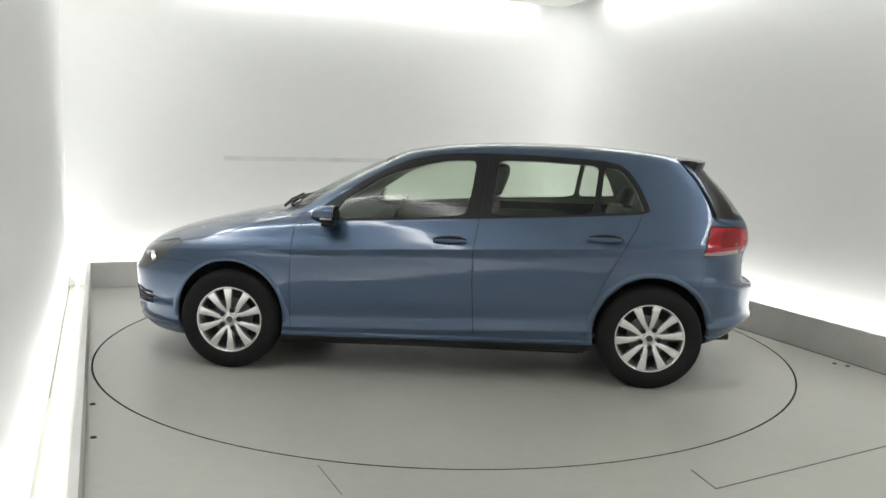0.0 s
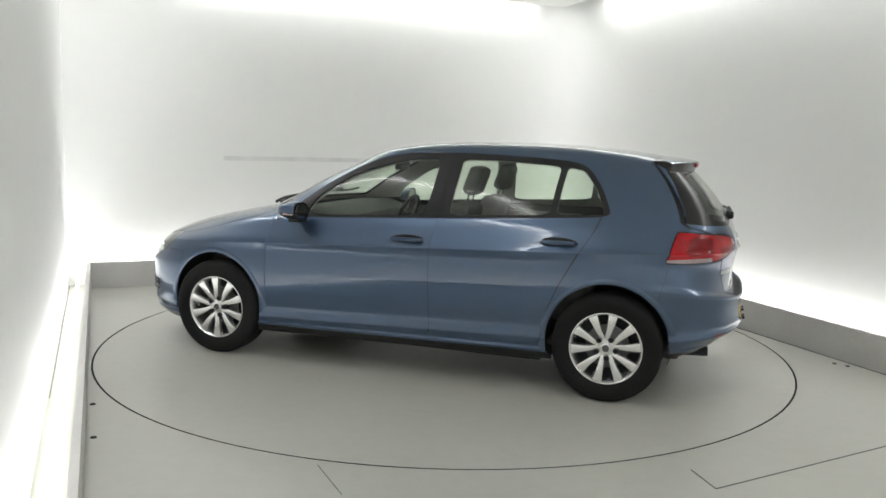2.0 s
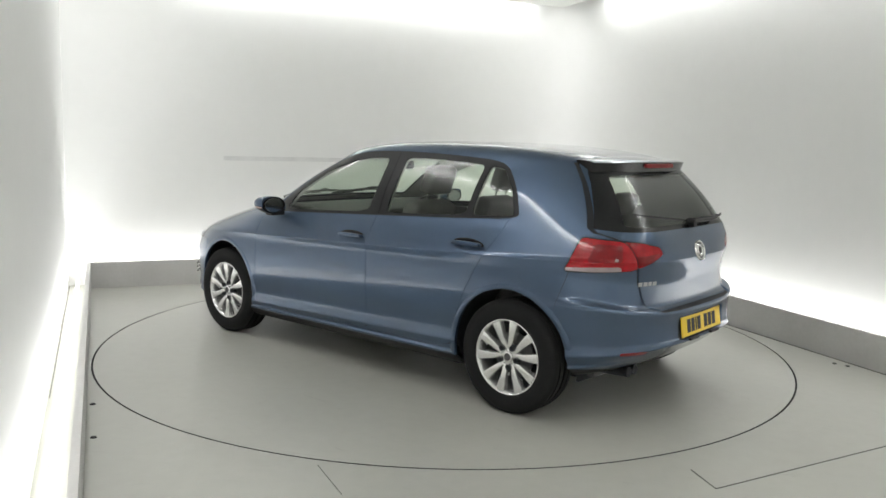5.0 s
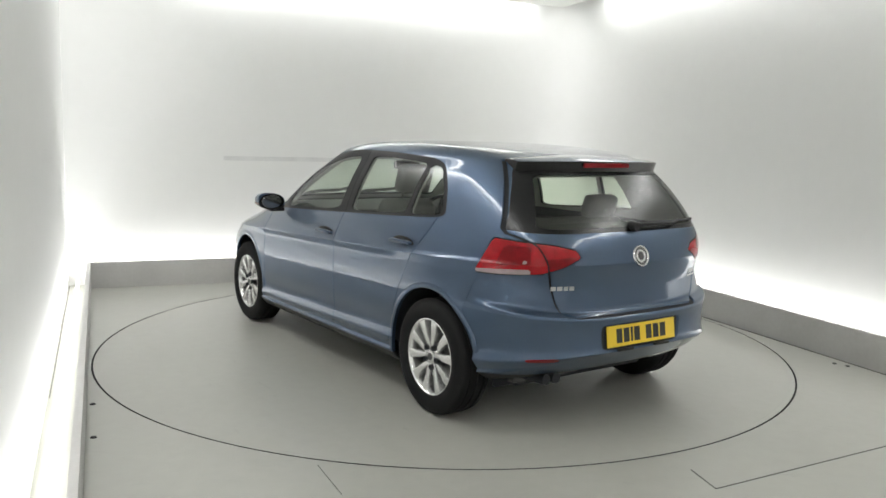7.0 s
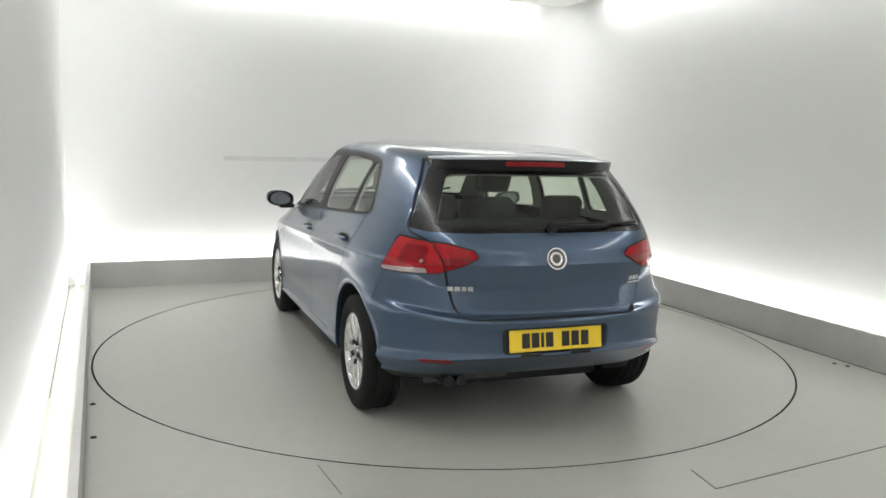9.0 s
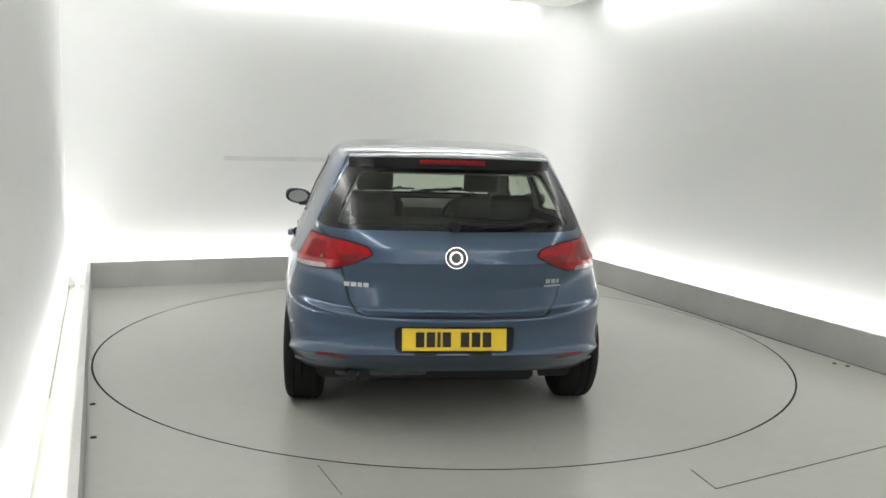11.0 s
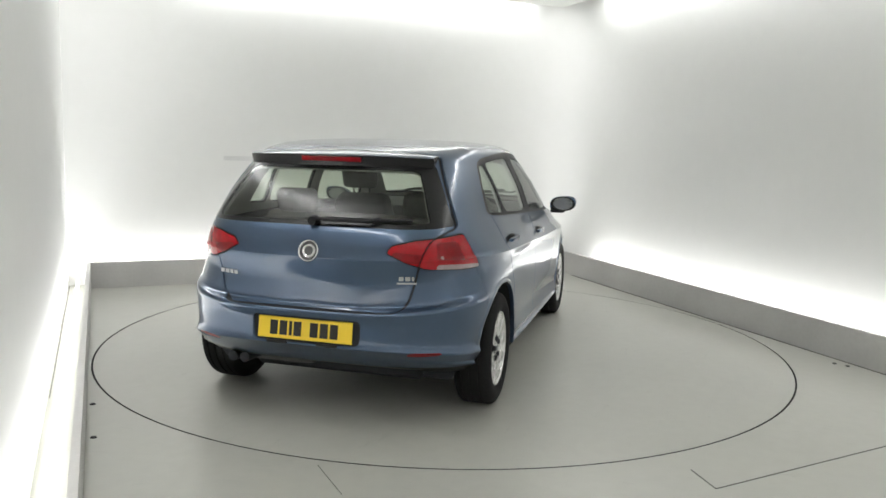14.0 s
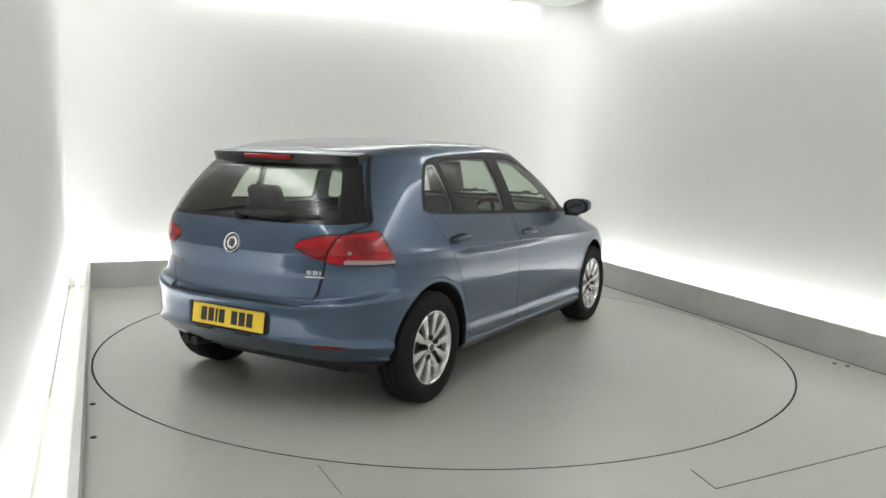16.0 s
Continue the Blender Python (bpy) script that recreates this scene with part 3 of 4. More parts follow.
def build_wheel(parent, x, y, turn, name="wheel"):
    s = 1 if y > 0 else -1
    hub = new(name)
    hub.parent = parent
    hub.matrix_local = Matrix.Translation((x, y, HUB_Z + 0.004)) @ (Matrix.Rotation(0 if s > 0 else math.pi, 4, "Z")) @ Matrix.Rotation(turn, 4, "Y")
    r = TYRE_R
    tyre = lathe([(0.205, -0.085), (0.222, -0.098), (0.255, -0.106), (0.285, -0.102), (0.303, -0.093), (r - 0.004, -0.080), (r, -0.062), (r, -0.052), (r - 0.008, -0.050),
                  (r - 0.008, -0.042), (r, -0.040), (r, -0.008), (r - 0.008, -0.006), (r - 0.008, 0.004), (r, 0.006), (r, 0.040), (r - 0.008, 0.042), (r - 0.008, 0.050),
                  (r, 0.052), (r, 0.062), (r - 0.004, 0.080), (0.303, 0.093), (0.285, 0.102), (0.255, 0.106), (0.222, 0.098), (0.208, 0.088), (0.205, 0.06)], 72)
    part("tyre", tyre, RUBBER, hub, "black road tyre with grooved tread", smooth=True)
    part("rim", lathe([(0.196, -0.08), (0.19, -0.02), (0.192, 0.06), (0.197, 0.084), (0.206, 0.093), (0.211, 0.092), (0.212, 0.084), (0.206, 0.06)], 72), ALLOY, hub, "silver alloy rim", smooth=True)
    part("brake_disc", lathe([(0.0, 0.015), (0.125, 0.005), (0.128, 0.01), (0.128, 0.02), (0.07, 0.036), (0.065, 0.05), (0.0, 0.05)], 40), STEEL, hub, "grey steel brake disc", smooth=True)
    part("wheel_back", lathe([(0.0, -0.03), (0.19, -0.03), (0.19, -0.04), (0, -0.04)], 40), LINER, hub)
    for i in range(10):
        pair = (i // 2) * 72 + (-17.2 if i % 2 == 0 else 17.2)
        m = Matrix.Rotation(radians(pair), 4, "Y")
        lean = 0.006 if i % 2 == 0 else -0.006
        o = [(-0.012 + lean, 0.045), (0.012 + lean, 0.045), (0.018, 0.12), (0.027, 0.2), (-0.027, 0.2), (-0.018, 0.12)]
        b = prism(o, 0.050, 0.090, 0.006)
        for v in b.verts:
            k = math.hypot(v.co.x, v.co.z)
            v.co.y -= 0.018 * max(0, 1 - k / 0.17)
        bmesh.ops.transform(b, matrix=m, verts=b.verts)
        part("spoke", b, ALLOY, hub, smooth=True)
    part("hub_cap", lathe([(0.0, 0.083), (0.024, 0.083), (0.030, 0.080), (0.033, 0.072), (0.058, 0.070), (0.064, 0.06), (0.064, 0.03)], 40), ALLOY, hub, "silver hub with plain centre cap", smooth=True)
    part("cap_disc", lathe([(0.0, 0.0855), (0.02, 0.0855), (0.021, 0.083)], 24), STEEL, hub)
    for i in range(5):
        m = Matrix.Rotation(radians(72 * i + 36), 4, "Y") @ Matrix.Translation((0, 0, 0.058))
        part("bolt", lathe([(0.0, 0.080), (0.009, 0.080), (0.0155, 0.087), (0.0155, 0.05)], 12, m), LINER, hub)
    return hub


def seat(parent, x, y, name, wide=0.50, rear=False):
    """Cushion, backrest and headrest."""
    root = new(name)
    root.parent = parent
    root.location = (x, y, 0)
    part("cushion", box(-0.22, 0.30, -wide / 2, wide / 2, 0.38, 0.53, 0.055, 3), CLOTH, root, smooth=True)
    lean = Matrix.Translation((-0.20, 0, 0.48)) @ Matrix.Rotation(radians(-20), 4, "Y")
    back = box(-0.07, 0.07, -wide / 2, wide / 2, 0.0, 0.62 if not rear else 0.56, 0.055, 3)
    if not rear:
        for v in back.verts:
            if v.co.z > 0.35:
                v.co.y *= 1 - 0.25 * (v.co.z - 0.35) / 0.27
    bmesh.ops.transform(back, matrix=lean, verts=back.verts)
    part("backrest", back, CLOTH, root, smooth=True)
    heads = (0,) if not rear else (-0.40, 0.40)
    top = 0.68 if not rear else 0.575
    for h in heads:
        b = box(-0.045, 0.045, -0.125, 0.125, top, top + (0.19 if not rear else 0.14), 0.04, 3, Matrix.Translation((0, h, 0)))
        bmesh.ops.transform(b, matrix=lean, verts=b.verts)
        hr = part("headrest", b, CLOTH, root, smooth=True)
        for d in (-0.06, 0.06):
            part("headrest_post", pipe([lean @ Vector((0, h + d, top - 0.10)), lean @ Vector((0, h + d, top + 0.03))], 0.006, 8), CHROME, hr)
    return root


def build_car():
    root = tagged(new("car"), "blue metallic five-door hatchback car on a turntable", "car")
    sh = Shell()
    body = sh.faces

    # wheel arches
    for x in (AXLE, -AXLE):
        _, body = sh.split(body, lambda p, x=x: np.maximum(np.hypot(p[:, 0] - x, p[:, 2] - ARCH_Z) - ARCH_R, 0.5 - p[:, 1]))
    whole = body

    # side windows
    dlo = on_side(region([(0.87, belt_z(0.87) + 0.002), (0.55, belt_z(0.55)), (-0.3, belt_z(-0.3)), (-0.9, belt_z(-0.9)), (-1.30, belt_z(-1.3) + 0.004), (-1.285, 1.10), (-1.235, 1.215),
                          (-1.14, 1.335), (-1.02, 1.366), (-0.6, 1.388), (-0.25, 1.393), (0.02, 1.380), (0.22, 1.336), (0.40, 1.255), (0.66, 1.095)], 2, 0.22))
    win, body = sh.split(body, dlo)
    pillar = lambda p: p[:, 0] - (-0.262 - 0.10 * (p[:, 2] - 1.0))
    rear_win, front_win = sh.panel(win, pillar, 0.003)
    glass_f = on_side(region([(0.67, belt_z(0.67) + 0.018), (-0.165, belt_z(-0.165) + 0.018), (-0.20, 1.15), (-0.225, 1.350), (-0.05, 1.345), (0.10, 1.318), (0.35, 1.245), (0.60, 1.085)], 2, 0.12))
    glass_r = on_side(region([(-0.325, belt_z(-0.325) + 0.018), (-0.945, belt_z(-0.945) + 0.018), (-0.965, 1.2), (-0.985, 1.335), (-0.6, 1.356), (-0.365, 1.355), (-0.345, 1.18)], 2, 0.10))
    glass_q = on_side(region([(-0.985, belt_z(-0.985) + 0.018), (-1.262, belt_z(-1.262) + 0.018), (-1.250, 1.10), (-1.205, 1.21), (-1.12, 1.315), (-1.02, 1.330), (-1.0, 1.2)], 2, 0.12))
    gf, frame_f = sh.split(front_win, glass_f)
    gr, frame_r = sh.split(rear_win, glass_r)
    gq, frame_r = sh.split(frame_r, glass_q)

    # doors
    df = on_side(region([(0.905, belt_z(0.9) + 0.05), (0.915, 0.76), (0.922, 0.55), (0.922, 0.30), (0.90, 0.262), (-0.20, 0.274), (-0.238, 0.29), (-0.222, 0.6), (-0.222, 0.80), (-0.262, belt_z(-0.26) + 0.05)], 1, 0.06))
    dr = on_side(region([(-0.262, belt_z(-0.26) + 0.05), (-0.222, 0.80), (-0.222, 0.6), (-0.238, 0.29), (-0.26, 0.275), (-0.86, 0.283), (-0.925, 0.30), (-0.945, 0.36), (-0.965, 0.49), (-1.03, 0.645), (-1.12, 0.81), (-1.215, 0.97),
                         (-1.262, belt_z(-1.2) + 0.05)], 1, 0.06))
    door_f, body = sh.panel(body, df)
    door_r, body = sh.panel(body, dr)

    # tail lamps, tailgate, rear window
    lamp = on_tail_corner(region([(0.42, 0.898), (0.46, 0.938), (0.62, 0.966), (0.90, 0.978), (1.055, 0.986), (1.10, 0.93), (1.195, 0.806), (1.0, 0.804), (0.70, 0.812), (0.54, 0.848)], 2, 0.10))
    gate = on_rear(region([(-1, 0.598), (0.44, 0.600), (0.495, 0.618), (0.522, 0.66), (0.542, 0.74), (0.562, 0.82), (0.58, 0.88), (0.615, 0.96), (0.70, 1.015), (0.625, 1.19), (0.53, 1.385), (-1, 1.385)], 1, 0.10))
    rwin = on_rear(region([(-1, 1.010), (0.62, 1.016), (0.69, 1.026), (0.615, 1.19), (0.535, 1.335), (-1, 1.335)], 2, 0.06))
    rglass = on_rear(region([(-1, 1.035), (0.55, 1.038), (0.598, 1.048), (0.538, 1.19), (0.488, 1.288), (0.45, 1.305), (-1, 1.305)], 2, 0.08))
    lamps, body = sh.panel(body, lamp, 0.004)
    lamp_in, lamp_out = sh.panel(lamps, gate, 0.004)
    hatch, body = sh.panel(body, gate, 0.006)
    rear_frame, hatch = sh.split(hatch, rwin)
    rg, rear_frame = sh.split(rear_frame, rglass)
    bezel = lambda p: lamp(p) + 0.0045
    lamp_out, bezel_out = sh.split(lamp_out, bezel)
    lamp_in, bezel_in = sh.split(lamp_in, bezel)
    pale = on_tail_corner(region([(0.775, 0.80), (1.30, 0.78), (1.30, 0.822), (0.90, 0.836), (0.775, 0.838)], 0))
    dark = on_tail_corner(region([(0.772, 0.862), (1.03, 0.855), (0.965, 0.952), (0.772, 0.950)], 1, 0.06))
    dark_in = on_tail_corner(region([(0.46, 0.85), (0.74, 0.84), (0.74, 0.885), (0.46, 0.905)], 1, 0.1))
    lamp_pale, lamp_out = sh.split(lamp_out, pale)
    lamp_dark, lamp_out = sh.split(lamp_out, dark)
    # small pale spot on the dark lens, a glint put in as colour
    glint = on_tail_corner(region([(0.80, 0.866), (0.835, 0.864), (0.825, 0.884), (0.80, 0.886)], 1, 0.2))
    lamp_glint, lamp_dark = sh.split(lamp_dark, glint)
    lamp_in_dark, lamp_in = sh.split(lamp_in, dark_in)

    # rear bumper, reflectors
    refl = on_tail_corner(region([(0.545, 0.372), (0.78, 0.378), (0.79, 0.398), (0.545, 0.402)], 1, 0.15))
    bumper_line = on_side(region([(-1.585, 0.0), (-1.585, 0.55), (-1.62, 0.70), (-1.645, 0.81), (-2.5, 0.81), (-2.5, 0.0)], 1, 0.05))
    middle = lambda p: np.maximum(np.maximum(p[:, 0] + 1.62, p[:, 1] - 0.43), p[:, 2] - 0.81)
    rear_b, body = sh.panel(body, lambda p: np.minimum(bumper_line(p), middle(p)), 0.0025)
    reflector, rear_b = sh.split(rear_b, refl)
    recess = on_rear(region([(-1, 0.421), (0.275, 0.421), (0.296, 0.440), (0.300, 0.535), (0.282, 0.556), (-1, 0.556)], 1, 0.15))
    plate_bay, rear_b = sh.split(rear_b, recess)
    # lowest bumper faces get black to paint the dark underside
    bumper_shade, rear_b = sh.split(rear_b, lambda p: np.maximum(p[:, 2] - 0.292, p[:, 0] + 1.64))

    # windscreen, bonnet, front lamps, grilles, front bumper
    screen = lambda p: np.maximum(region([(-1, 1.005), (0.60, 1.0), (0.665, 0.995), (0.60, 1.19), (0.535, 1.345), (0.4, 1.366), (-1, 1.372)], 1, 0.08)(p[:, 1], p[:, 2]), -0.15 - p[:, 0])
    ws, body = sh.split(body, screen)
    ws_glass, ws_rim = sh.split(ws, lambda p: screen(p) + 0.025)
    head = on_nose_corner(region([(0.36, 0.575), (0.40, 0.675), (0.70, 0.728), (1.16, 0.785), (1.20, 0.72), (1.08, 0.620), (0.75, 0.555)], 2, 0.16))
    head_l, body = sh.panel(body, head, 0.002)
    grille = on_nose_corner(region([(-1, 0.615), (0.36, 0.615), (0.36, 0.668), (-1, 0.668)], 0))
    gri, body = sh.split(body, grille)
    low_gr = on_nose_corner(region([(-1, 0.28), (0.48, 0.28), (0.44, 0.45), (-1, 0.45)], 1, 0.08))
    fog = on_nose_corner(region([(0.58, 0.33), (0.95, 0.345), (0.92, 0.455), (0.60, 0.45)], 1, 0.15))
    lg, body = sh.split(body, low_gr)
    fg, body = sh.split(body, fog)
    hood_f = lambda p: np.maximum(region([(0.95, -1), (2.085, -1), (2.075, 0.30), (2.0, 0.52), (1.86, 0.66), (1.5, 0.735), (1.05, 0.745), (0.93, 0.70)], 1, 0.1)(p[:, 0], p[:, 1]), 0.66 - p[:, 2])
    hood, body = sh.panel(body, hood_f)
    front_b, body = sh.panel(body, lambda p: np.maximum(np.maximum(1.55 - p[:, 0], p[:, 2] - 0.66), 1.66 - 0.12 * (p[:, 2] - 0.2) - p[:, 0]), 0.0025)

    # lower edge of the sills, coloured black for the shade under them
    sill_shade, body = sh.split(body, lambda p: np.maximum(np.maximum(p[:, 2] - (0.229 - 0.012 * p[:, 0]), np.abs(p[:, 0]) - 1.0), 0.4 - p[:, 1]))

    # skins
    for s in (1, -1):
        part("side_sill_shade", sh.mesh("side_sill_shade", sill_shade, TRIM, side=s, flange=0), TRIM, root, "lower sill edge coloured black for the shade there")
    part("body_shell", sh.mesh("body_shell", body, PAINT, both=True), PAINT, root, "blue metallic painted body shell")
    part("bonnet", sh.mesh("bonnet", hood, PAINT, both=True), PAINT, root)
    fb = part("front_bumper", sh.mesh("front_bumper", front_b, PAINT, both=True), PAINT, root)
    part("grille", sh.mesh("grille", gri, GLOSS_BLACK, 0.012, both=True), GLOSS_BLACK, fb, "black slatted grille")
    part("lower_grille", sh.mesh("lower_grille", lg, TRIM, 0.02, both=True), TRIM, fb, "black lower grille")
    rb = part("rear_bumper", sh.mesh("rear_bumper", rear_b, PAINT, both=True, flange=0.03), PAINT, root, "blue rear bumper with a long crease")
    part("rear_bumper_shade", sh.mesh("rear_bumper_shade", bumper_shade, TRIM, 0.003, both=True), TRIM, rb, "bumper underside coloured black for its shade")
    part("plate_recess", sh.mesh("plate_recess", plate_bay, PAINT, 0.026, both=True, flange=0), PAINT, rb, "recess for the plate")
    tg = part("tailgate", sh.mesh("tailgate", hatch, PAINT, both=True), PAINT, root, "blue tailgate")
    part("rear_window_frame", sh.mesh("rear_window_frame", rear_frame, GLOSS_BLACK, 0.002, both=True), GLOSS_BLACK, tg, "gloss black window surround")
    part("rear_window", sh.mesh("rear_window", rg, REAR_GLASS, 0.004, both=True, flange=0), REAR_GLASS, tg, "tinted rear window")
    part("windscreen", sh.mesh("windscreen", ws_glass, GLASS, 0.004, both=True, flange=0), GLASS, root, "sloping windscreen")
    part("windscreen_seal", sh.mesh("windscreen_seal", ws_rim, TRIM, 0.004, both=True), TRIM, root)

    # dark lining behind the shut lines, and the light roof lining
    lining = whole
    for f in (glass_f, glass_r, glass_q, rglass, lambda p: screen(p) + 0.03):
        _, lining = sh.split(lining, f)
    part("inner_shell", sh.mesh("inner_shell", lining, LINER, 0.015, both=True, flange=0), LINER, root, "dark inner body metal")
    upper, _ = sh.split(lining, lambda p: 1.0 - p[:, 2])
    part("headlining", sh.mesh("headlining", upper, HEADLINER, 0.028, both=True, flange=0), HEADLINER, root, "pale grey roof and pillar lining")

    for s in (1, -1):
        fd = part("front_door", sh.mesh("front_door", door_f, PAINT, side=s), PAINT, root)
        rd = part("rear_door", sh.mesh("rear_door", door_r, PAINT, side=s), PAINT, root)
        part("window_frame", sh.mesh("window_frame", frame_f, TRIM, 0.002, side=s), TRIM, fd, "black window frame")
        part("window_frame", sh.mesh("window_frame", frame_r, TRIM, 0.002, side=s), TRIM, rd, "black window frame")
        part("door_window", sh.mesh("door_window", gf, GLASS, 0.005, side=s, flange=0), GLASS, fd, "green tinted side window")
        part("door_window", sh.mesh("door_window", gr, GLASS, 0.005, side=s, flange=0), GLASS, rd, "green tinted side window")
        part("quarter_window", sh.mesh("quarter_window", gq, GLASS, 0.005, side=s, flange=0), GLASS, rd, "small fixed quarter window")
        tl = part("tail_lamp", sh.mesh("tail_lamp", lamp_out, RED_LENS, 0.001, side=s), RED_LENS, root, "red tail lamp")
        part("brake_lens", sh.mesh("brake_lens", lamp_dark, DARK_RED_LENS, 0.0, side=s, flange=0.01), DARK_RED_LENS, tl, "dark red lens")
        part("reversing_lens", sh.mesh("reversing_lens", lamp_pale, CLEAR_LENS, 0.0, side=s, flange=0.01), CLEAR_LENS, tl, "pale clear lens strip")
        part("painted_glint", sh.mesh("painted_glint", lamp_glint, CLEAR_LENS, 0.002, side=s, flange=0.008), CLEAR_LENS, tl, "small pale spot painted as a glint")
        part("lamp_bezel", sh.mesh("lamp_bezel", bezel_out, GLOSS_BLACK, 0.0015, side=s, flange=0.01), GLOSS_BLACK, tl, "thin black lamp edge")
        ti = part("tail_lamp", sh.mesh("tail_lamp", lamp_in, RED_LENS, 0.001, side=s), RED_LENS, tg, "red tail lamp on the tailgate")
        part("brake_lens", sh.mesh("brake_lens", lamp_in_dark, DARK_RED_LENS, 0.0, side=s, flange=0.01), DARK_RED_LENS, ti, "dark red lens")
        part("lamp_bezel", sh.mesh("lamp_bezel", bezel_in, GLOSS_BLACK, 0.0015, side=s, flange=0.01), GLOSS_BLACK, ti, "thin black lamp edge")
        part("rear_reflector", sh.mesh("rear_reflector", reflector, DARK_RED_LENS, 0.003, side=s), DARK_RED_LENS, rb, "narrow red reflector")
        hl = part("headlamp", sh.mesh("headlamp", head_l, CLEAR, 0.002, side=s, flange=0), CLEAR, root, "clear headlamp cover")
        part("lamp_bowl", sh.mesh("lamp_bowl", head_l, ALLOY, 0.03, side=s, flange=0), ALLOY, hl, "bright reflector bowl")
        for x, y, z, r in ((1.985, 0.545, 0.630, 0.045), (1.905, 0.655, 0.640, 0.050)):
            turn_out = Matrix.Translation((x, y * s, z)) @ Matrix.Rotation(radians(-60 if s > 0 else -120), 4, "Z")
            part("projector", lathe([(0.0, 0.0), (r * 0.55, 0.002), (r * 0.7, 0.012), (r * 0.8, 0.004), (r, 0.012), (r * 1.05, -0.01)], 24, turn_out), CHROME, hl, "round chrome projector", smooth=True)
        part("fog_grille", sh.mesh("fog_grille", fg, TRIM, 0.025, side=s), TRIM, fb, "black slatted side grille")
        for k in range(3):
            pts = [(x, s * y, 0.365 + 0.032 * k) for x, y in ((2.02, 0.60), (1.98, 0.66), (1.93, 0.71), (1.87, 0.755))]
            part("slat", pipe(pts, 0.007, 6), GLOSS_BLACK, fb)

        # handles
        for d, x0, x1, z in ((fd, 0.020, -0.185, 0.855), (rd, -0.915, -1.120, 0.895)):
            pm, nm = sh.at_side((x0 + x1) / 2, z)
            y = pm.y * s
            hx = (x0 + x1) / 2
            # flat black ellipse on the door paints the shade of the handle recess
            cup = lathe([(0.0, 0.004), (0.6, 0.004), (0.9, 0.0015), (1.0, -0.004)], 40)
            bmesh.ops.transform(cup, matrix=Matrix.Translation((hx, y, z - 0.005)) @ Matrix.Diagonal((0.115, 0.35 * s, 0.034, 1)), verts=cup.verts)
            part("handle_shade_patch", cup, TRIM, d, "dark patch for the shade of the handle recess")
            o = rounded([(x0, z - 0.011), (x0 + 0.004, z + 0.002), (x0 - 0.02, z + 0.014), (x1 + 0.02, z + 0.014), (x1 - 0.004, z + 0.002), (x1, z - 0.011)], 2)
            hb = prism([tuple(q) for q in o], 0.0, 0.028, 0.006)
            for v in hb.verts:
                v.co.y = (v.co.y - 0.010 * ((v.co.x - hx) / 0.11) ** 2 + pm.y + 0.012) * s
            if s < 0:
                bmesh.ops.reverse_faces(hb, faces=hb.faces)
            part("door_handle", hb, PAINT, d, "blue bar handle", smooth=True)

        # mirror
        mp = new("door_mirror")
        mp.parent = fd
        mp.location = (0.63, s * 0.955, 0.995)
        shellm = bmesh.new()
        bmesh.ops.create_uvsphere(shellm, u_segments=28, v_segments=16, radius=1)
        for v in shellm.verts:
            x, y, z = v.co
            k = lambda q, e: math.copysign(abs(q) ** e, q)
            v.co = (0.120 * max(k(x, 0.9), -0.23) + 0.01, 0.102 * k(y, 0.75), (0.060 - 0.014 * max(x, 0)) * k(z, 0.75) + 0.012 * y * s)
        for f in shellm.faces:
            f.material_index = 1 if f.calc_center_median().z < -0.018 + 0.012 * f.calc_center_median().y * s / 0.1 else 0
        mh = part("mirror_housing", shellm, PAINT, mp, "blue mirror housing with a black lower half", smooth=True)
        mh.data.materials.append(TRIM)
        glass = lathe([(0.0, 0), (0.9, 0), (0.92, 0.02)], 36, Matrix.Translation((-0.018, 0, 0.0)) @ Matrix.Diagonal((1, 1, 1, 1)) @ Matrix.Rotation(radians(90), 4, "Z") @ Matrix.Diagonal((0.104, 0.06, 0.062, 1)))
        part("mirror_rim", glass, GLOSS_BLACK, mp, "black mirror surround")
        glass = lathe([(0.0, 0), (0.9, 0), (0.92, -0.01)], 36, Matrix.Translation((-0.0215, 0, 0.0)) @ Matrix.Rotation(radians(90), 4, "Z") @ Matrix.Diagonal((0.082, 0.1, 0.052, 1)))
        part("mirror_glass", glass, MIRROR, mp, "silver mirror glass")
        part("mirror_foot", box(-0.02, 0.06, -0.06, 0.05, -0.075, -0.045, 0.012, 2, Matrix.Translation((0.02, -s * 0.05, 0))), TRIM, mp, "black mirror foot", smooth=True)
        part("indicator", box(-0.01, 0.06, 0.0, 0.004, -0.02, -0.008, 0.001, 1, Matrix.Translation((0.0, s * 0.094, 0.0))), CLEAR_LENS, mp, "slim indicator lens")

        # wheel wells
        for x in (AXLE, -AXLE):
            well = bmesh.new()
            seg = 40
            rr = ARCH_R + 0.008
            ring = []
            edge = [sh.at_side(x + (ARCH_R + 0.02) * math.cos(a), ARCH_Z + (ARCH_R + 0.02) * math.sin(a))[0].y for a in (radians(-22 + 224 * i / seg) for i in range(seg + 1))]
            edge = np.convolve(np.pad(edge, 4, mode="edge"), np.ones(9) / 9, "valid")
            for i in range(seg + 1):
                a = radians(-22 + 224 * i / seg)
                yo = edge[i] - 0.016
                ring.append([well.verts.new((x + q * math.cos(a), yy, ARCH_Z + q * math.sin(a))) for q, yy in ((rr - 0.006, yo * s), (rr, (yo - 0.03) * s), (rr, 0.52 * s), (0.05, 0.52 * s))])
            for p, q in zip(ring, ring[1:]):
                for i in range(3):
                    well.faces.new((p[i], q[i], q[i + 1], p[i + 1]))
            part("wheel_arch_liner", well, LINER, root, "black wheel arch liner", smooth=True)
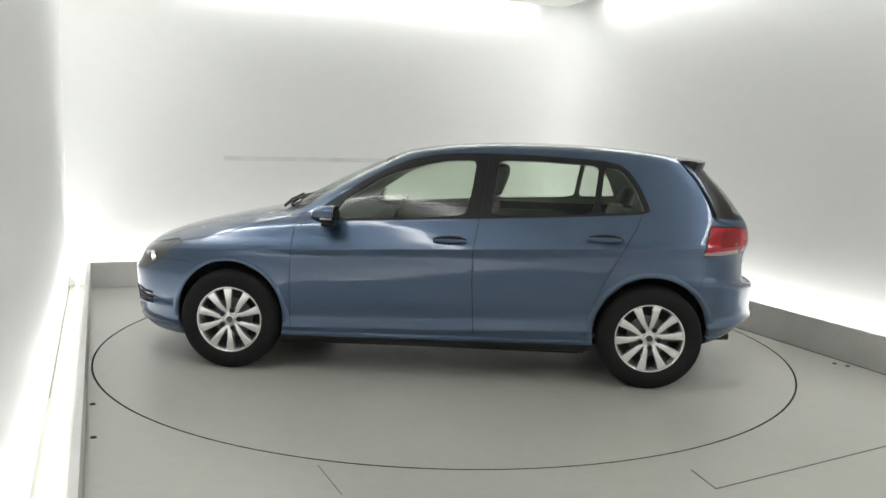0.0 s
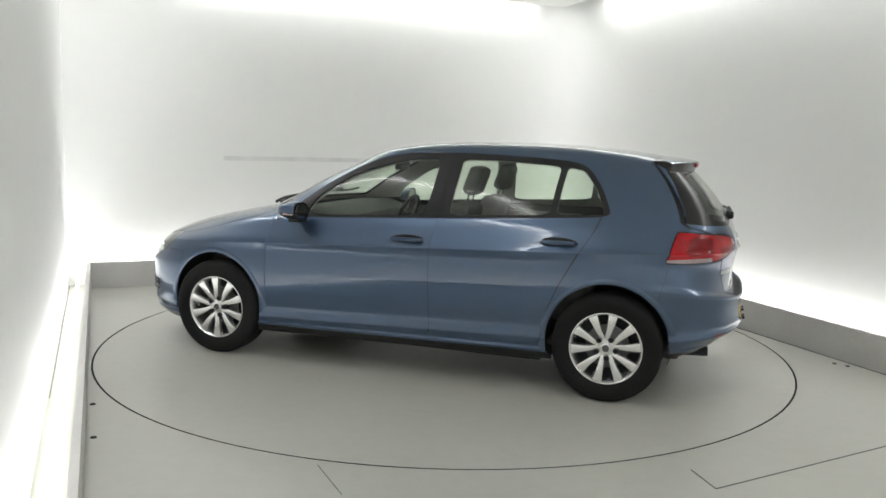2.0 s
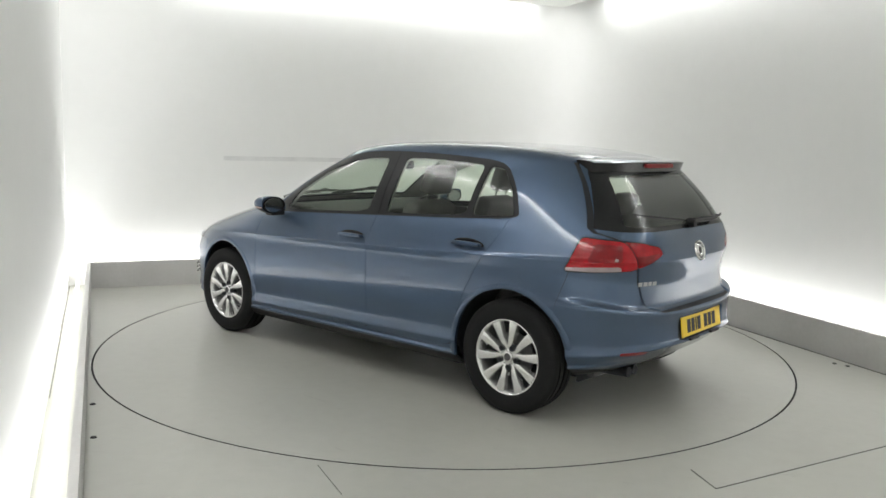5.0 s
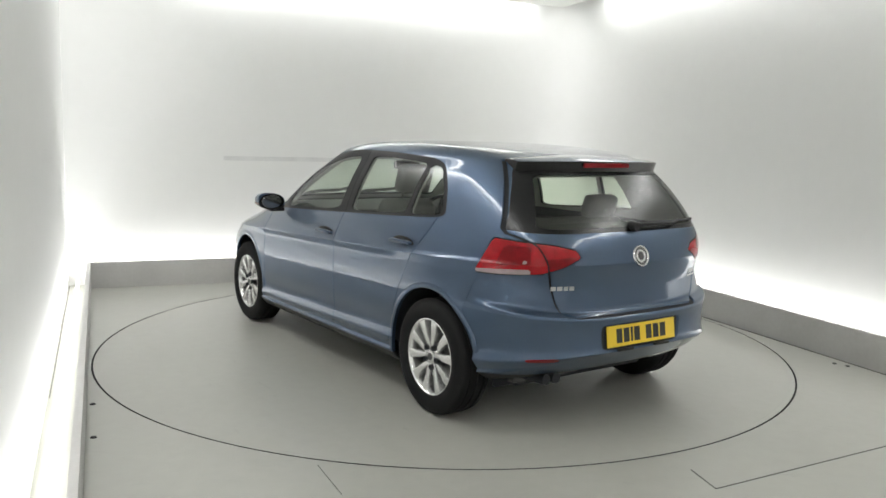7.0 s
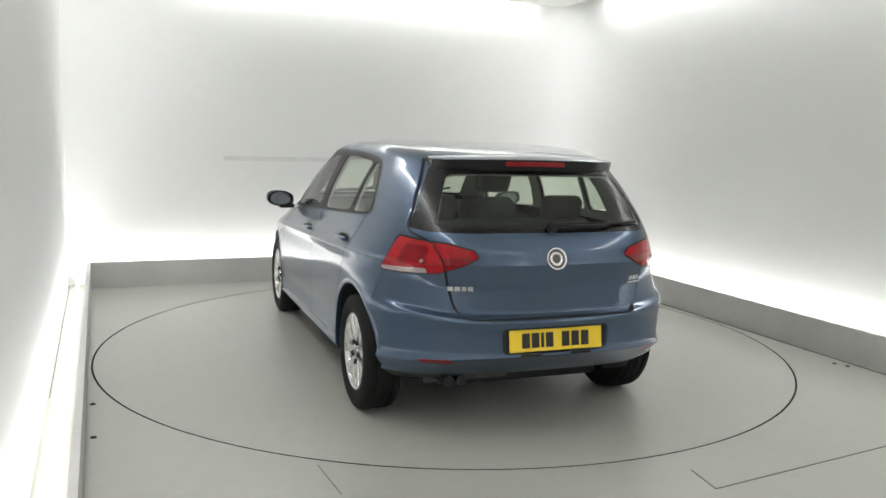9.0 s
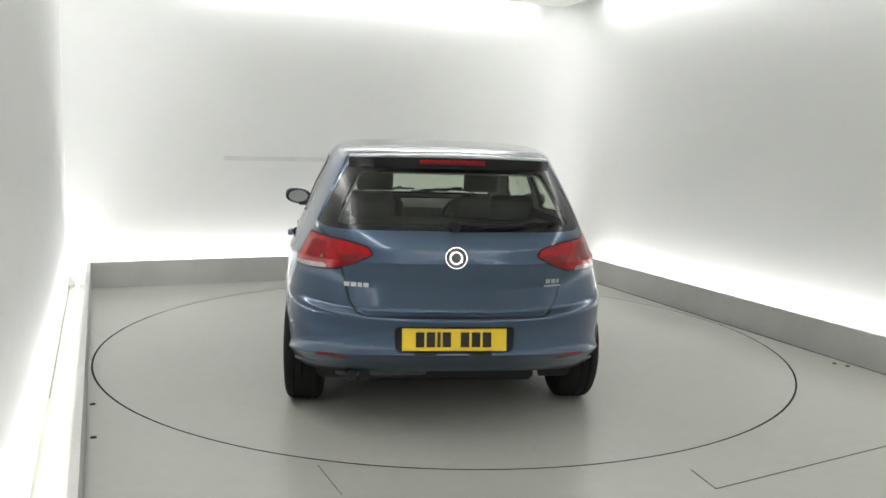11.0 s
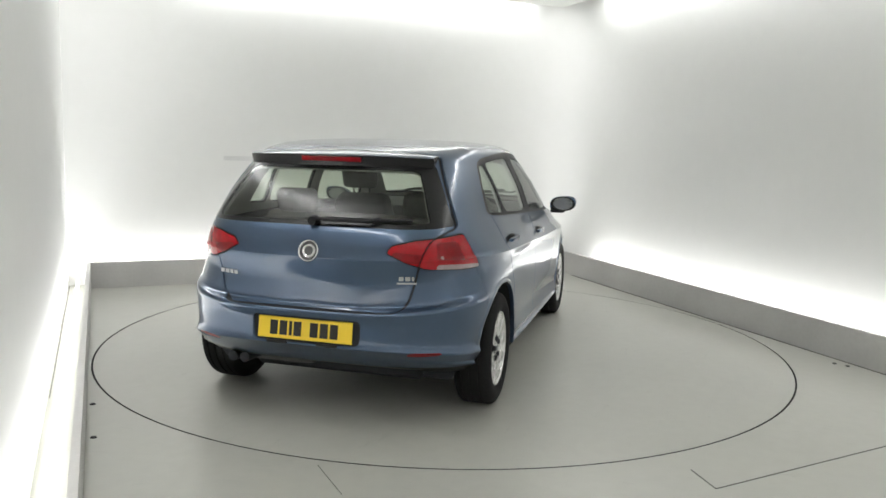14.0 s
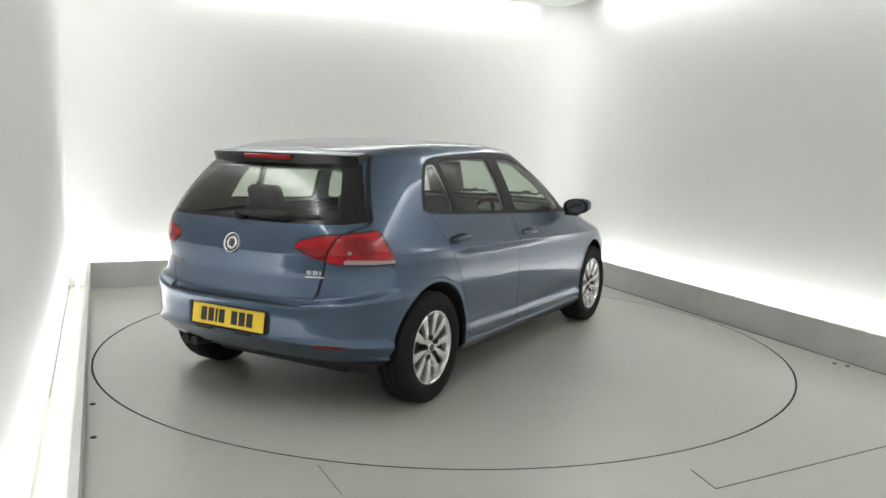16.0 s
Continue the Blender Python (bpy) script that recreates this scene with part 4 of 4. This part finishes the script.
            # arch lip
            lip = bmesh.new()
            prev = None
            for i in range(61):
                a = radians(-12 + 204 * i / 60)
                c, sn = math.cos(a), math.sin(a)
                q, _ = sh.at_side(x + (ARCH_R + 0.02) * c, ARCH_Z + (ARCH_R + 0.02) * sn)
                rows = []
                for rad, out in ((ARCH_R + 0.034, -0.004), (ARCH_R + 0.020, 0.003), (ARCH_R + 0.006, 0.006), (ARCH_R - 0.004, 0.003), (ARCH_R - 0.002, -0.02)):
                    rows.append([x + rad * c, q.y + out, ARCH_Z + rad * sn])
                prev = (prev or []) + [rows]
            ys = np.array([r[0][1] for r in prev])
            ys = np.convolve(np.pad(ys, 4, mode="edge"), np.ones(9) / 9, "valid") - ys
            vs = [[lip.verts.new((p[0], (p[1] + d) * s, p[2])) for p in r] for r, d in zip(prev, ys)]
            for p, q in zip(vs, vs[1:]):
                for i in range(4):
                    lip.faces.new((p[i], q[i], q[i + 1], p[i + 1]))
            bmesh.ops.recalc_face_normals(lip, faces=lip.faces)
            part("wheel_arch_lip", lip, PAINT, root, smooth=True)

    # wheels
    for x, y, turn in ((AXLE, 0.772, 0.35), (-AXLE, 0.772, 0.12), (AXLE, -0.772, 0.2), (-AXLE, -0.772, 0.75)):
        build_wheel(root, x, y, turn)

    # underside
    part("underbody", join(box(-1.62, 1.9, -0.50, 0.50, 0.15, 0.25, 0.02, 1), box(-0.92, 0.92, -0.74, 0.74, 0.145, 0.20, 0.02, 1)), LINER, root, "dark underbody tray")
    # slab and beam are added to deepen the shadow under the rear
    part("rear_light_blocker", box(-1.76, -1.60, -0.58, 0.58, 0.245, 0.265, 0.008, 1), LINER, root, "dark slab added behind the rear wheels to block light")
    part("axle_light_blocker", box(-1.40, -1.25, -0.66, 0.66, 0.16, 0.27, 0.03, 2), STEEL, root, "dull steel beam added under the rear to block light", smooth=True)
    for y in (0.72, -0.72):
        part("sill_floor", box(-0.93, 0.93, min(y, y * 1.12), max(y, y * 1.12), 0.172, 0.19, 0.004, 1), LINER, root)

    # spoiler over the rear window
    sp = bmesh.new()
    rows = []
    for i in range(41):
        y = -0.535 + 1.07 * i / 40
        e = abs(y) / 0.535
        back = -1.735 + 0.085 * e**2.2 + 0.04 * e**12
        root_x = -1.50
        top_z = 1.400 - 0.026 * e**2
        edge_z = 1.375 - 0.007 * e**2
        prof = [(root_x, top_z + 0.002), ((root_x * 0.6 + back * 0.4), (top_z * 0.6 + edge_z * 0.4) + 0.006), (back + 0.02, edge_z + 0.003), (back, edge_z - 0.003), (back + 0.003, edge_z - 0.010),
                (back + 0.020, edge_z - 0.060), (back + 0.06, edge_z - 0.066)]
        rows.append([sp.verts.new((px, y, pz)) for px, pz in prof])
    for p, q in zip(rows, rows[1:]):
        for i in range(6):
            f = sp.faces.new((p[i], q[i], q[i + 1], p[i + 1]))
            f.material_index = 1 if i >= 3 else 0
    for r in (rows[0], rows[-1]):
        sp.faces.new(r).material_index = 1
    bmesh.ops.recalc_face_normals(sp, faces=sp.faces)
    spoiler = part("roof_spoiler", sp, PAINT, tg, "blue roof spoiler with a black underside", smooth=True)
    spoiler.data.materials.append(GLOSS_BLACK)
    part("high_brake_lamp", box(-0.004, 0.012, -0.17, 0.17, -0.014, 0.010, 0.003, 1, Matrix.Translation((-1.7315, 0, 1.352))), DARK_RED_LENS, spoiler, "long dark red brake lamp")

    # scuttle panel and front wipers
    def on_screen(y, z, lift):
        g = sh.grid_v
        k = np.argmin((g[:, 1] - abs(y)) ** 2 + (g[:, 2] - z) ** 2 + np.where(g[:, 0] < 0.2, 9, 0))
        q, nn = Vector(sh.grid_v[k]), Vector(sh.grid_n[k])
        if y < 0:
            q.y, nn.y = -q.y, -nn.y
        return q + nn * lift
    for y0, y1 in ((0.52, -0.05), (-0.02, -0.58)):
        fw = new("front_wiper")
        fw.parent = root
        part("wiper_arm", pipe([on_screen(y0 + (y1 - y0) * k / 6 * 0.7, 0.992 + 0.006 * k, 0.030) for k in range(7)], 0.010, 8), TRIM, fw, "black wiper arm", smooth=True)
        part("wiper_blade", pipe([on_screen(y0 + 0.05 + (y1 - y0) * k / 10, 1.012 + 0.003 * k, 0.014) for k in range(11)], 0.009, 6), TRIM, fw, "black rubber wiper blade")

    # rear wiper
    p, n = sh.at_rear(0.0, 1.03)
    wp = new("rear_wiper")
    wp.parent = tg
    wp.location = p + n * 0.012
    part("pivot_cap", lathe([(0.0, 0.03), (0.022, 0.026), (0.028, 0.0), (0.028, -0.02)], 20, Matrix.Rotation(radians(90), 4, "Z")), TRIM, wp, smooth=True)
    def on_glass(y, z, lift):
        q, nn = sh.at_rear(y, z)
        return q + nn * lift - wp.location
    part("wiper_arm", pipe([on_glass(-0.36 * k / 6, 1.030 + 0.012 * k / 6, 0.032 - 0.008 * k / 6) for k in range(7)], 0.010, 8), TRIM, wp, "black wiper arm", smooth=True)
    part("wiper_blade", pipe([on_glass(-0.06 - 0.46 * k / 10, 1.052 + 0.004 * k / 10, 0.012) for k in range(11)], 0.008, 6), TRIM, wp, "black rubber wiper blade")

    # plate, with plain bars in place of its characters
    tilt = Vector((-0.99, 0, 0.14)).normalized()
    m = facing(Vector((-2.040, 0.002, 0.487)), tilt)
    plate = part("number_plate", box(-0.26, 0.26, -0.0555, 0.0555, 0, 0.006, 0.002, 1, m), YELLOW, rb, "yellow rear number plate with dark bars")
    for k, w in enumerate((0.042, 0.042, 0.016, 0.042)):
        x0 = (-0.192, -0.139, -0.086, -0.060)[k]
        part("character_bar", box(x0, x0 + w, -0.037, 0.037, 0.006, 0.0075, 0, 1, m), INK, plate)
    for x0 in (0.030, 0.085, 0.140):
        part("character_bar", box(x0, x0 + 0.043, -0.037, 0.037, 0.006, 0.0075, 0, 1, m), INK, plate)
    for x0 in (-0.20, 0.075):
        part("plate_lamp", box(x0, x0 + 0.11, -0.078, -0.064, 0.012, 0.028, 0.002, 1, m), TRIM, rb, "black slot under the plate")

    # roundel and model bars
    p, n = sh.at_rear(0, 0.888)
    m = facing(p + n * 0.002, n)
    to_z = m @ Matrix.Rotation(radians(90), 4, "X")
    bd = part("badge", lathe([(0.0, 0.004), (0.050, 0.004), (0.052, 0.0)], 40, to_z), STEEL, tg, "round chrome badge, plain", smooth=True)
    part("badge_ring", lathe([(0.047, 0.004), (0.050, 0.009), (0.055, 0.009), (0.058, 0.0), (0.047, 0.0)], 48, to_z), CHROME, bd, smooth=True)
    part("badge_centre", lathe([(0.022, 0.004), (0.026, 0.008), (0.032, 0.008), (0.036, 0.004)], 32, to_z), CHROME, bd, smooth=True)
    for y0, sizes, z in ((0.485, (0.028, 0.028, 0.022, 0.026), 0.748), (-0.50, (0.024, 0.026, 0.012), 0.770), (-0.50, (0.10,), 0.742)):
        p, n = sh.at_rear(y0, z)
        bar_row(tg, facing(p + n * 0.001, n), sizes, 0.021 if len(sizes) > 1 else 0.008, 0.008, LETTER)

    # exhaust
    part("exhaust_pipe", join(pipe([(-1.55, 0.44, 0.24), (-1.75, 0.44, 0.25), (-1.875, 0.44, 0.258)], 0.028, 14), pipe([(-1.55, 0.51, 0.24), (-1.75, 0.51, 0.25), (-1.875, 0.51, 0.258)], 0.028, 14)), LINER, root, "dull dark twin exhaust tailpipe", smooth=True)
    part("rear_silencer", box(-1.72, -1.45, 0.1, 0.60, 0.20, 0.30, 0.04, 2), STEEL, root, smooth=True)

    # cabin
    for y in (0.37, -0.37):
        seat(root, 0.10, y, "front_seat", 0.50)
    seat(root, -0.88, 0.0, "rear_bench", 1.26, True)
    part("parcel_shelf", box(-1.80, -1.20, -0.60, 0.60, 0.965, 0.985, 0.006, 1), CABIN_TRIM, root, "dark parcel shelf")
    dash = prism([(0.98, 0.97), (0.72, 0.985), (0.52, 0.93), (0.47, 0.80), (0.52, 0.62), (0.95, 0.55)], -0.70, 0.70, 0.02)
    part("dashboard", dash, CABIN_TRIM, root, "charcoal dashboard", smooth=True)
    m = Matrix.Translation((0.43, -0.37, 0.86)) @ Matrix.Rotation(radians(-24), 4, "Y") @ Matrix.Rotation(radians(90), 4, "Z")
    wheel = lathe([(0.185 + 0.016 * math.cos(a), 0.016 * math.sin(a)) for a in (k * math.pi / 5 for k in range(10))], 40, m, closed=True)
    sw = part("steering_wheel", wheel, TRIM, root, "black steering wheel", smooth=True)
    part("steering_boss", box(-0.075, 0.075, -0.03, 0.02, -0.07, 0.06, 0.02, 2, m), TRIM, sw, smooth=True)
    for a in (0, 180, 270):
        part("steering_spoke", box(0.05, 0.18, -0.01, 0.01, -0.018, 0.018, 0.006, 1, m @ Matrix.Rotation(radians(a), 4, "Y")), TRIM, sw)
    part("inside_mirror", box(0.30, 0.33, -0.11, 0.11, 1.245, 1.305, 0.012, 2), TRIM, root, "black inside mirror", smooth=True)
    part("mirror_stem", pipe([(0.33, 0, 1.29), (0.40, 0, 1.325)], 0.010, 8), TRIM, root)
    part("cabin_floor", box(-1.6, 1.0, -0.76, 0.76, 0.26, 0.29, 0.005, 1), CABIN_TRIM, root)
    for s in (1, -1):
        part("door_card", box(-0.88, 0.88, s * 0.80 - 0.012, s * 0.80 + 0.012, 0.30, 0.93, 0.008, 1), CABIN_TRIM, root, "dark door lining")
        part("visor", box(0.10, 0.26, s * 0.36 - 0.16, s * 0.36 + 0.16, 1.335, 1.35, 0.006, 1), HEADLINER, root, "pale sun visor")
    return root


car = build_car()


def motions():
    """The turntable turns the car clockwise at an even pace."""
    ox, oy = CAR_OFFSET
    rows_car, rows_disc = [], []
    for i in range(33):
        t = i * 0.5
        a = radians(ANGLE_0 + ANGLE_RATE * t)
        rows_car.append((t, pose(ox * math.cos(a) - oy * math.sin(a), ox * math.sin(a) + oy * math.cos(a), BODY_LIFT, rz=math.degrees(a))))
        rows_disc.append((t, pose(0, 0, 0, rz=math.degrees(a))))
    walk(car, rows_car)
    walk(turntable, rows_disc)


motions()
